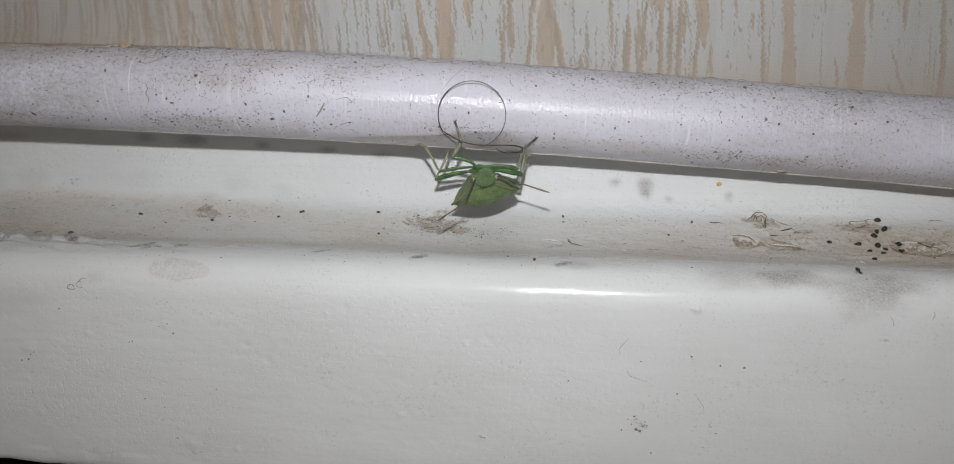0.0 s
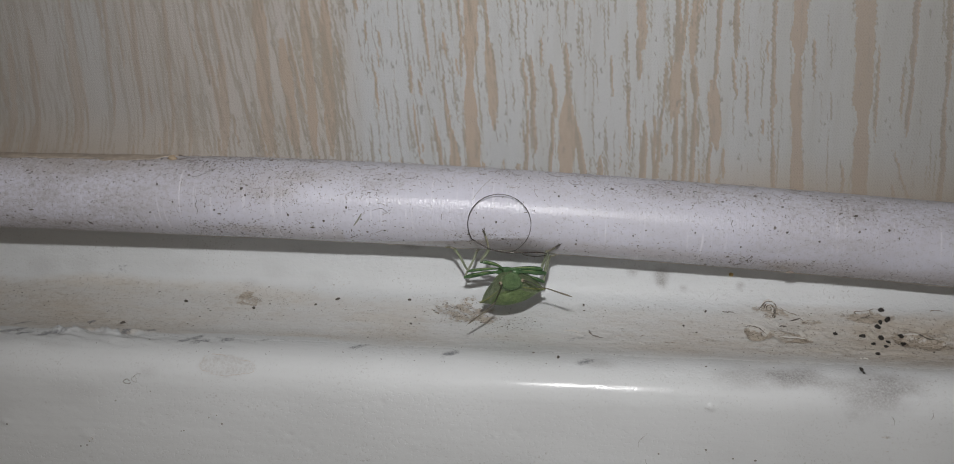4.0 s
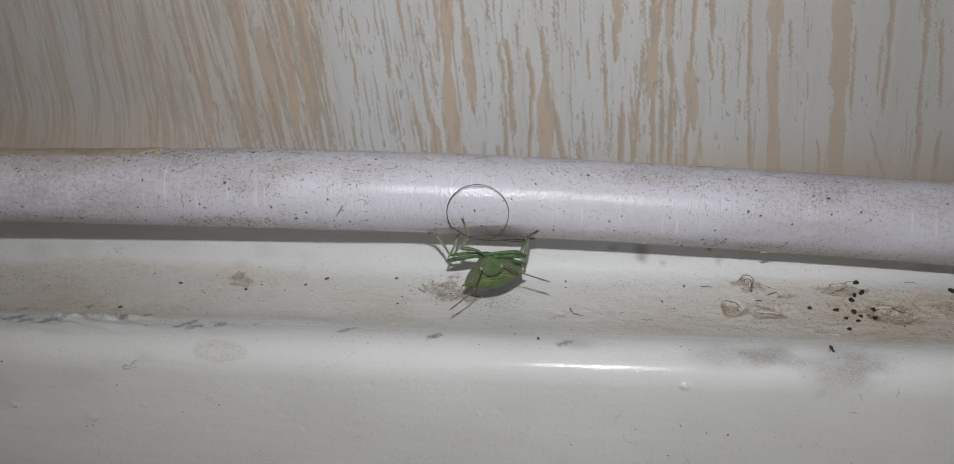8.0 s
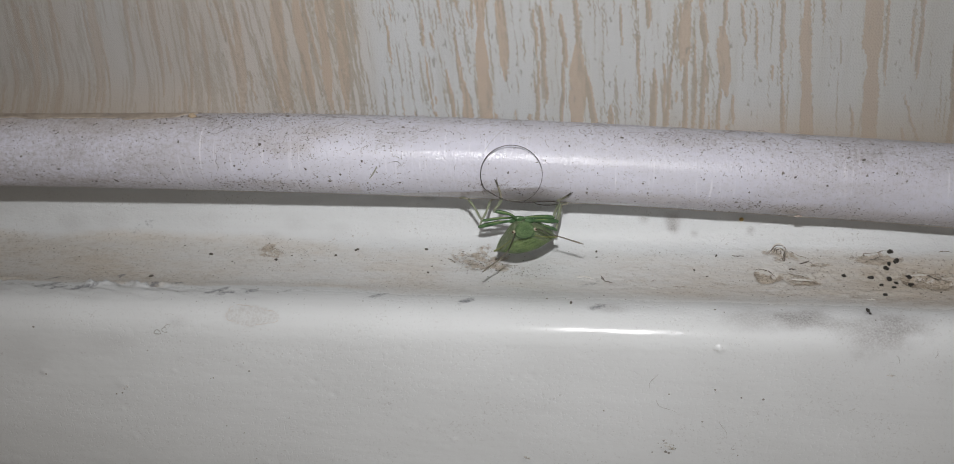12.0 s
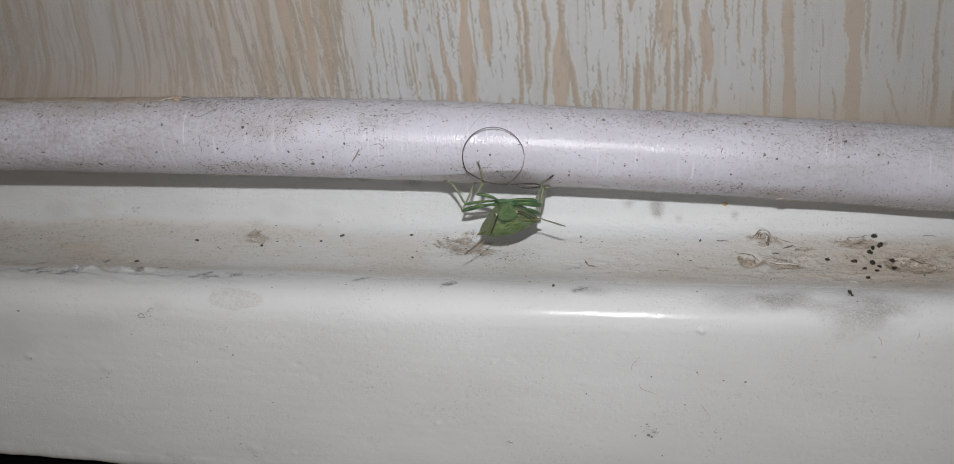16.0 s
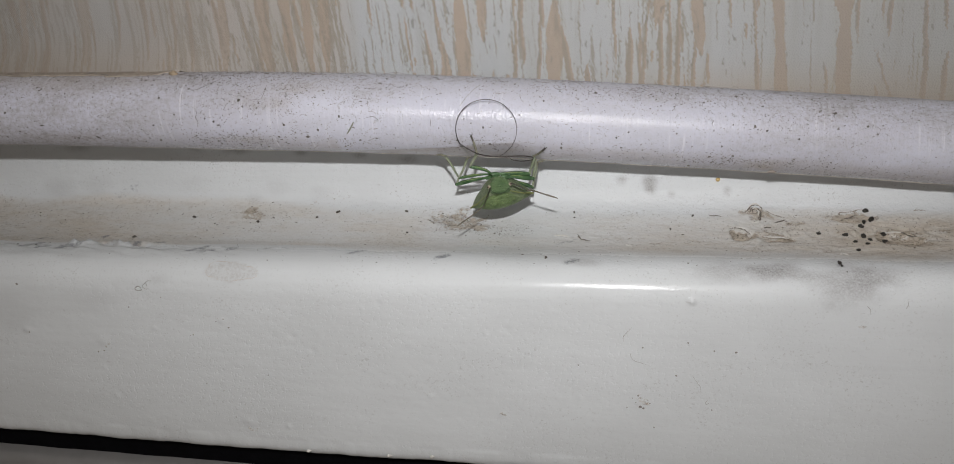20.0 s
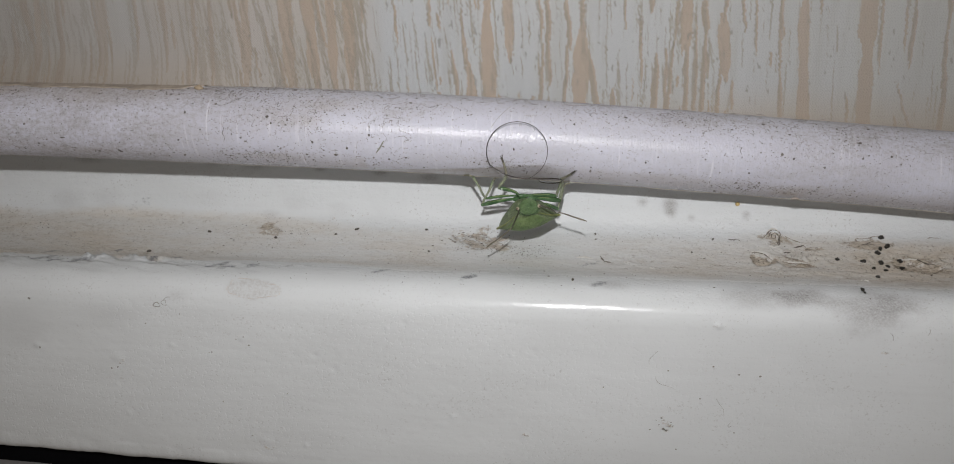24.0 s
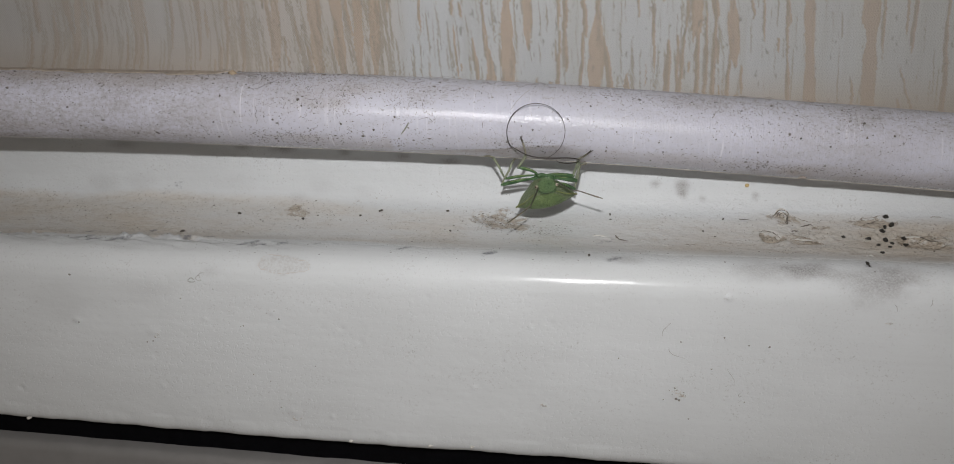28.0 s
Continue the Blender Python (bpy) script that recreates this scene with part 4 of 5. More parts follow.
        add("margin", tube(line, (0.04, 0.06, 0.08, 0.10, 0.13, 0.10), 6), rim, pron, "yellow-green edge")
    for st, half, back, span, fine in ((0.95, 3.5, 1.09, 0.84, 0.05), (2.35, 2.42, 1.04, 0.8, 0.04)):
        s = np.linspace(-span, span, 25)
        fold = np.stack([half * s, st - 0.45 * s * s, np.interp(st, (1.8, 2.6), (0, 0.35)) - 0.74 * back * (1 - np.abs(s) ** 2.5) - 0.01], -1)
        add("fold", tube(world(fold), (0.01, fine, fine * 0.5, fine, fine * 0.6, 0.01), 6), ridge if fine > 0.045 else crown, pron, "fine raised fold across the pronotum")
    add("scutellum", shell([(-5.5, 0.3, 0.5, 0.2), (-4.0, 1.2, 0.7, 0.2), (-2.0, 2.2, 0.8, 0.2), (-1.0, 2.6, 0.8, 0.2)], 12), green)
    # head, bent towards the belly
    tip, root = np.array((-10.5, -14.25, 9.75)), np.array((-10.2, -14.75, 7.68))
    up = (tip - root) / np.linalg.norm(tip - root)
    wide = across - up * (across @ up)
    wide /= np.linalg.norm(wide)
    out = np.cross(wide, up)
    out *= -np.sign(out[1])
    st = np.linspace(0, 1, 18)
    half = np.interp(st, (0, 0.06, 0.2, 0.45, 0.65, 0.82, 0.93, 1), (0.85, 1.15, 1.30, 1.28, 1.15, 0.92, 0.62, 0.12))
    thick = np.interp(st, (0, 0.1, 0.5, 0.85, 1), (0.15, 0.42, 0.50, 0.36, 0.08))
    a = np.linspace(0, 2 * np.pi, 25)[:-1]
    dome = np.where(np.sin(a) > 0, 0.75, 1.25) * np.sign(np.sin(a)) * np.abs(np.sin(a)) ** 1.2
    seam = 1 - 0.22 * np.exp(-((np.abs(np.cos(a)) - 0.42) / 0.12) ** 2) * (np.sin(a) > 0)
    wrinkle = 1 + 0.16 * ripple(st[:, None] * 7 + 0 * a, 4 * np.cos(a)[None, :] + 9 + 0 * st[:, None], 207)
    dome = dome * wrinkle
    v = root + (st * np.linalg.norm(tip - root))[:, None, None] * up + (half[:, None] * np.cos(a))[..., None] * wide + (thick[:, None] * (dome * seam))[..., None] * out
    head = add("head", (v.reshape(-1, 3), [tuple(f) for f in grid_faces(18, 24, True)] + [tuple(range(24))[::-1], tuple(range(17 * 24, 18 * 24))]), crown, label="round green head")
    for sgn in (-1, 1):
        at = root + 1.0 * up + sgn * 1.38 * wide + 0.1 * out
        add("eye", ball(at, (0.23, 0.22, 0.23), 3), eye_rim, head, "cream eye with dark spot")
        add("eye_spot", ball(at + 0.17 * out + sgn * 0.08 * wide, (0.12, 0.12, 0.12), 4, 0, 7, 10), pupil, head, "dark eye spot")
    arc = np.radians(np.linspace(-160, -20, 21))
    neck = root + 0.95 * up * (1 + np.sin(arc))[:, None] + 1.22 * np.cos(arc)[:, None] * wide + 0.36 * out
    add("neck_seam", tube(neck, (0.03, 0.07, 0.08, 0.07, 0.03), 6), seam_dark, head, "dark seam between head and pronotum")
    add("beak", tube(curve_of([tip - 0.35 * up - 0.1 * out, tip - 0.9 * out - 0.5 * up, tip - 2.6 * out - 1.0 * up], 12), (0.32, 0.24, 0.12), 8), limb, head)
    # feelers
    for pts in (((-11.4, -15.4, 8.65), (-12.35, -15.75, 6.3), (-13.3, -17.0, 5.7), (-15.35, -18.4, 4.5)), ((-8.75, -15.0, 9.1), (-6.75, -15.4, 8.25), (-6.1, -15.6, 8.35), (-2.9, -15.9, 7.45))):
        q = np.array(pts)
        ant = add("antenna", tube(curve_of((q[0], 0.5 * (q[0] + q[1]) + (0.04, 0, 0.03), q[1]), 10), (0.10, 0.105, 0.10, 0.085), 7), feeler, thing, "thin jointed antenna with a dark base")
        bend = q[2] + 0.5 * (q[3] - q[2])
        add("antenna_joint", tube(curve_of((q[1], q[2], bend), 12), (0.075, 0.075, 0.085, 0.095), 7), feeler_end, ant)
        add("antenna_tip", tube(curve_of((bend - 0.02 * (q[3] - q[2]), q[3]), 8), (0.085, 0.115, 0.105, 0.045), 7), feeler_end, ant)
    # legs: hip, knee, ankle, middle and end of the foot, and the thickness of the thigh
    legs = (((-11.4, -12.5, 9.35), (-14.2, -13.7, 10.85), (-13.15, -14.25, 12.75), (-13.3, -14.2, 13.6), (-13.76, -14.1, 14.95), 0.27),
            ((-11.8, -11.8, 9.3), (-16.25, -10.6, 8.4), (-17.85, -11.3, 11.6), (-18.4, -11.2, 11.75), (-19.05, -10.8, 11.6), 0.24),
            ((-12.2, -11.5, 8.75), (-16.8, -10.0, 7.3), (-15.3, -9.5, 10.7), (-15.0, -9.6, 11.0), (-14.6, -9.7, 11.1), 0.33),
            ((-10.9, -12.4, 9.5), (-6.9, -10.6, 9.0), (-6.25, -11.2, 11.55), (-5.6, -12.1, 12.1), (-4.65, -13.0, 13.05), 0.30),
            ((-9.8, -12.1, 9.05), (-6.55, -9.9, 8.15), (-6.2, -9.6, 10.6), (-5.9, -9.9, 11.0), (-5.2, -10.0, 10.9), 0.40),
            ((-9.0, -11.0, 8.1), (-6.7, -9.4, 6.75), (-6.2, -8.9, 9.4), (-5.9, -9.1, 10.2), (-5.3, -9.1, 10.3), 0.26))
    for n, (*joints, w) in enumerate(legs):
        hip, knee, ankle, mid_foot, toe = (np.array(q, float) for q in joints)
        bow = np.array((0, -0.1, 0.14)) if n else np.array((0.15, -0.1, 0.30))
        thigh = curve_of((hip, hip + 0.35 * (knee - hip) + bow, hip + 0.72 * (knee - hip) + 0.7 * bow, knee), 20)
        leg = add("leg", joined([tube(curve_of((hip - 0.22 * (knee - hip), hip - 0.08 * (knee - hip), hip + 0.08 * (knee - hip)), 8), (0.06, w * 0.9, w, w * 0.7), 9), tube(thigh, (w * 0.5, w * 0.6, w * 0.75, w * 0.9, w * 0.9, w * 0.6), 10), ball(knee, (w * 0.62,) * 3, n, 0.1, 7, 10)]), limb, thing, "green jointed leg")
        add("groove", tube(thigh[3:-3] + (0, -0.72 * w, 0.55 * w), (0.01, 0.05, 0.06, 0.05, 0.01), 6), ridge, leg, "light line along the thigh")
        add("shin", tube(curve_of((knee, knee + 0.18 * (ankle - knee) + (-0.05, 0, 0), knee + 0.6 * (ankle - knee) + (0.06, 0, 0), ankle), 16), tuple(q * (1.25 if n in (0, 3) else 1.0) for q in (0.13, 0.15, 0.15, 0.17, 0.20)), 8), shin, leg, "pale straw-green shin")
        add("foot", joined([tube(curve_of((ankle, mid_foot), 6), (0.15, 0.13, 0.14), 7), tube(curve_of((mid_foot, mid_foot + 0.55 * (toe - mid_foot)), 6), (0.12, 0.14, 0.13), 7)]), claw, leg)
        end = toe + 0.12 * (toe - mid_foot)
        add("claw", joined([tube(curve_of((mid_foot + 0.5 * (toe - mid_foot), toe), 6), (0.11, 0.13, 0.12), 7), tube(curve_of((toe, end + (0.18, -0.05, 0.1)), 4), (0.07, 0.03), 5), tube(curve_of((toe, end + (-0.16, -0.05, 0.16)), 4), (0.07, 0.03), 5)]), dark_claw if n in (0, 3) else claw, leg, "clawed tip of the foot")
    return thing


build_bug()

# ---- a curled hair on the pipe, and a stray fibre beside it ----
DARK_HAIR = plain("dark brown hair", (0.030, 0.022, 0.018), 0.35, 3, 0.3)
FAIR_HAIR = plain("pale dusty fibre", (0.38, 0.375, 0.37), 0.6, 3, 0.3)


def build_hairs():
    a = np.radians(np.linspace(-75, 208, 76))
    ring = np.stack([-11.85 + 3.8 * np.cos(a), -14.1 - 0.1 * np.sin(a) + 0.35 * np.cos(a), 15.82 + 3.82 * np.sin(a)], -1)
    tail = curve_of([ring[-1], (-14.3, -14.5, 13.5), (-12.9, -14.7, 12.85), (-11.2, -14.8, 12.55), (-9.4, -14.7, 12.5), (-7.6, -14.3, 12.45), (-6.5, -13.7, 12.2), (-6.15, -12.9, 11.75), (-6.7, -12.1, 11.25), (-7.9, -11.75, 11.05), (-8.9, -12.1, 11.3), (-9.2, -12.9, 11.8)], 72)
    line = np.vstack([ring, tail[1:]])
    tagged(new("curled_hair", mesh_of("curled_hair", *tube(line, (0.03, 0.04, 0.05, 0.06, 0.08, 0.075, 0.04), 7), DARK_HAIR)), "dark hair curled in a ring against the pipe", "hair")
    tagged(new("stray_fibre", mesh_of("stray_fibre", *tube(curve_of([on_pipe(x, d, 0.05) for x, d in ((-15.2, 153), (-14.5, 140), (-13.6, 126), (-12.9, 116))], 24), 0.032, 6), FAIR_HAIR)), "fine pale fibre stuck to the dusty pipe", "hair")


build_hairs()


def build_lint():
    """Single curled fibres that cling to the pipe, and a bit of straw."""
    lint = plain("dark grey lint", (0.15, 0.14, 0.13), 0.8, 3, 0.4)
    curls = (((-27.3, 174), (-26.7, 172), (-26.1, 171), (-25.7, 174), (-25.5, 177), (-26.1, 176)), ((-49.1, 164), (-48.9, 171), (-49.1, 177), (-48.9, 183), (-49.0, 189)), ((15.6, 155), (15.9, 156), (15.7, 160), (15.9, 165)), ((-18.8, 172), (-18.9, 177), (-18.9, 182)), ((-50.4, 133), (-49.4, 137), (-48.3, 131), (-47.2, 123), (-46.3, 114)), ((-24.0, 123), (-23.3, 126), (-22.5, 124), (-22.1, 119)))
    for n, points in enumerate(curls):
        line = curve_of([on_pipe(x, d, 0.04) for x, d in points], 26)
        tagged(new("lint_fibre", mesh_of("lint_fibre", *tube(line, (0.015, 0.038 if n < 4 else 0.022, 0.032 if n < 4 else 0.02, 0.015), 6), lint)), "dark curled lint fibre stuck to the dusty pipe", "lint", "lint on the pipe")
    straw = curve_of([on_pipe(x, d, 0.08) for x, d in ((-29.75, 198), (-29.1, 188), (-28.65, 179))], 14)
    tagged(new("straw_bit", mesh_of("straw_bit", *tube(straw, (0.05, 0.11, 0.10, 0.06), 7), plain("grey green straw", (0.26, 0.27, 0.22), 0.6, 3, 0.3))), "short grey-green straw bit stuck to the pipe", "straw")


build_lint()

# ---- droppings, egg, glue and chips on the ledge and pipe ----
PELLET = plain("black dropping", (0.026, 0.023, 0.019), 0.5, 3, 0.4)
EGG = plain("amber egg", (0.60, 0.44, 0.19), 0.3, 3, 0.2)
GLUE = plain("yellowed glue", (0.36, 0.285, 0.20), 0.6, 1.5, 0.25)
CHIP = plain("pale burr of plastic", (0.38, 0.33, 0.29), 0.4, 3, 0.3)
FADED = plain("faded dirt speck", (0.23, 0.22, 0.205), 0.8, 4, 0.4)
DIRT = plain("dark dirt speck", (0.10, 0.088, 0.076), 0.8, 4, 0.4)
RIM_PAPER = plain("torn brown paper", (0.375, 0.325, 0.275), 0.85, 0.45, 0.25)
FRAY = plain("frayed paper", (0.36, 0.315, 0.265), 0.9, 0.9, 0.35)


def build_droppings():
    spots = ((37.2, -2.2, 0.62, 0.5), (37.6, -3.8, 0.55, 0.62), (36.6, -4.2, 0.5, 0.5), (36.1, -5.0, 0.62, 0.42), (30.5, -6.6, 0.55, 0.3), (33.8, -6.9, 0.6, 0.36), (34.7, -8.5, 0.5, 0.28), (35.9, -7.3, 0.66, 0.5), (36.6, -8.0, 0.5, 0.34), (38.5, -6.7, 0.52, 0.48), (36.1, -9.0, 0.48, 0.24), (38.3, -8.3, 0.6, 0.32), (34.5, -10.9, 0.6, 0.24), (49.0, -3.1, 0.7, 0.5))
    for n, (x, y, wide, high) in enumerate(spots):
        v, f = ball((0, 0, high * 0.5), (wide * 0.66, wide * 0.46, high * 0.56), n, 0.6)
        ob = new("dropping", mesh_of("dropping", v, f, PELLET))
        tagged(ob, "small black insect dropping on the grimy ledge", "dropping", "droppings on the ledge")
        ob.matrix_basis = placed(x, y, ledge_z(y) - 0.08, 0, 0, 37 * n)


build_droppings()
_egg = tagged(new("insect_egg", mesh_of("insect_egg", *ball((0, 0, 0), (0.32, 0.27, 0.28), 2, 0.1), EGG)), "tiny amber egg stuck to the white ledge", "egg")
_egg.matrix_basis = placed(18.0, -0.6, 5.2)
_glue = tagged(new("glue_drop", mesh_of("glue_drop", *ball((0, 0, 0), (0.50, 0.34, 0.36), 6, 0.9), GLUE)), "yellowed glue drop on top of the pipe", "glue")
_glue.matrix_basis = placed(*on_pipe(-53.3, 100, 0.05))
_burr = tagged(new("plastic_burr", mesh_of("plastic_burr", *joined([ball((0.3, 0, -0.25), (0.5, 0.18, 0.14), 7, 0.7), ball((-0.5, 0.1, 0.1), (0.35, 0.15, 0.13), 9, 0.7)]), CHIP)), "pale burr on the underside of the pipe", "burr")
_burr.matrix_basis = placed(*on_pipe(23.2, 236, -0.05))


def build_paper_edge():
    """A torn scrap of paper pasted along the top of the pipe."""
    x = np.arange(-99, -53, 0.3)
    hem = np.interp(x, (-99, -84, -77, -62, -57, -53.2), (96, 98, 106, 108, 104, 88)) + 6 * ripple(x * 0.25, x * 0, 92) + 5 * ripple(x * 1.1, x * 0, 301, 3)
    k = np.linspace(0, 1, 14)
    X, K = np.meshgrid(x, k, indexing="ij")
    D = 70 + (hem[:, None] - 70) * K
    puff = 0.07 + 0.16 * np.clip(ripple(X * 0.3, K * 3, 303), 0, 1) + 0.06 * ripple(X * 1.5, K * 5, 305)
    outer = np.stack([on_pipe(x, D[:, j], 0) + (on_pipe(x, D[:, j], 1) - on_pipe(x, D[:, j], 0)) * puff[:, j:j + 1] for j in range(len(k))], 1)
    inner = np.stack([on_pipe(x, D[:, j], -0.05) for j in range(len(k))], 1)
    rows = np.concatenate([outer, inner[:, ::-1]], 1)
    tagged(new("torn_paper_strip", mesh_of("torn_paper_strip", rows.reshape(-1, 3), grid_faces(len(x), rows.shape[1], True), RIM_PAPER)), "torn brown scrap of wallpaper stuck to the top of the pipe", "paper strip")
    fray = np.arange(-97, -55, 0.4)
    line = on_pipe(fray, np.interp(fray, x, hem) + 1.5 * ripple(fray * 0.9, fray * 0, 302), 0.12)
    thick = np.maximum(0.02, 0.03 + 0.14 * ripple(fray * 0.6, fray * 0, 304))
    tagged(new("paper_fray", mesh_of("paper_fray", *tube(line, thick, 7), FRAY)), "pale frayed fibres along a torn paper edge", "paper strip")


build_paper_edge()


# specks in the paint of the face: along, up and size
FACE_SPECKS = ((19.1, -10.8, 0.26), (13.3, -9.7, 0.24), (12.0, -14.4, 0.24), (16.6, -19.1, 0.2), (7.8, -10.6, 0.2), (-0.2, -13.4, 0.2), (16.5, -10.7, 0.22), (9.5, -22.1, 0.2), (7.4, -17.5, 0.22), (7.7, -19.1, 0.4), (8.1, -19.3, 0.28), (8.9, -18.6, 0.16), (6.0, -19.3, 0.2), (8.6, -18.1, 0.14), (7.1, -18.5, 0.14), (6.7, -17.9, 0.12), (-47.7, -8.5, 0.2), (-48.8, -8.9, 0.16), (-47.1, -9.7, 0.26), (-52.4, -11.0, 0.2), (-52.8, -11.1, 0.14), (-66.3, -14.0, 0.22), (-67.2, -14.2, 0.24), (-65.9, -13.4, 0.18), (-51.7, -18.6, 0.18), (-49.3, -19.6, 0.16), (-48.1, -23.8, 0.2), (-42.4, -16.8, 0.18), (-77.4, -4.1, 0.3), (-77.3, -11.5, 0.3), (-61.2, -7.1, 0.22), (-56.2, -5.5, 0.14))
# larger specks on the pipe: along, round in degrees, width and slimness
PIPE_SPECKS = ((-43.4, 152, 0.42, 0.9), (-42.9, 161, 0.26, 1), (-37.7, 186, 0.34, 1.1), (-38.7, 206, 0.4, 0.6), (-33.4, 193, 0.28, 1.1), (-35.0, 205, 0.5, 0.5), (-30.5, 172, 0.26, 1.5), (-26.0, 204, 0.34, 0.7), (-63.2, 214, 1.0, 0.3), (-65.9, 217, 0.5, 0.4), (-53.9, 149, 0.28, 1.3), (-46.8, 183, 0.26, 1), (-47.0, 217, 0.45, 0.5), (-70.0, 193, 0.7, 0.25), (-54.9, 190, 0.3, 0.8))
PIPE_SPECKS_MORE = ((1.6, 122, 0.46, 0.6), (0.7, 123, 0.16, 1), (-4.8, 140, 0.3, 0.9), (-5.3, 134, 0.16, 1), (4.2, 187, 0.24, 1), (4.8, 202, 0.26, 0.8), (11.5, 176, 0.22, 1), (17.0, 191, 0.24, 1), (3.3, 222, 0.26, 0.8), (5.7, 178, 0.2, 1), (-2.6, 201, 0.2, 1), (-12.3, 181, 0.30, 1.2), (-13.8, 176, 0.16, 1.2), (-7.7, 162, 0.18, 1.2), (21.8, 131, 0.34, 0.6), (30.3, 136, 0.5, 0.7), (34.0, 152, 0.26, 1))


def build_marks():
    """Single larger specks that lie on the paint and the plastic."""
    for n, (x, y, s) in enumerate(((-25.8, -3.0, 0.36), (-36.1, -3.3, 0.45), (-47.7, -5.6, 0.5), (-58.1, -4.7, 0.42), (-39.0, -4.5, 0.3), (-4.5, -16.4, 0.34), (-1.6, -2.9, 0.2), (-64.7, -10.6, 0.45), (14.6, -3.3, 0.35), (11.5, -6.1, 0.28), (-24.7, -7.9, 0.22))):
        ob = tagged(new("dirt_speck", mesh_of("dirt_speck", *ball((0, 0, 0.1), (s * 0.75, s * 0.45, 0.14), n, 0.8, 7, 10), DIRT)), "dark dirt speck lying on the painted ledge", "speck", "specks on the ledge")
        ob.matrix_basis = placed(x, y, ledge_z(y) + 0.02, 0, 0, 53 * n)
    for n, (x, z, s) in enumerate(FACE_SPECKS):
        ob = tagged(new("dirt_speck", mesh_of("dirt_speck", *ball((0, 0, 0), (s * 0.55, 0.08, s * 0.42), n + 20, 0.9, 7, 10), FADED)), "dark dirt speck stuck in the white paint", "speck", "specks on the face")
        ob.matrix_basis = placed(x, -20.55, z)
    for n, (x, d, s, long) in enumerate(PIPE_SPECKS + PIPE_SPECKS_MORE):
        ob = tagged(new("dirt_speck", mesh_of("dirt_speck", *ball((0, 0, 0), (s * 0.45, 0.06, min(s * long, 0.6) * 0.45), n + 40, 0.9, 7, 10), DIRT)), "dark dirt speck stuck to the dusty pipe", "speck", "specks on the pipe")
        ob.matrix_basis = placed(*on_pipe(x, d, 0.02), d - 180, 25 if s > 0.7 else 0, 0)


build_marks()


def clump(rng):
    """A place in one of the thicker patches of dust on the pipe."""
    x, d, wide, tall = CLUMPS[rng.integers(len(CLUMPS))]
    return rng.normal(x, wide), rng.normal(d, tall)


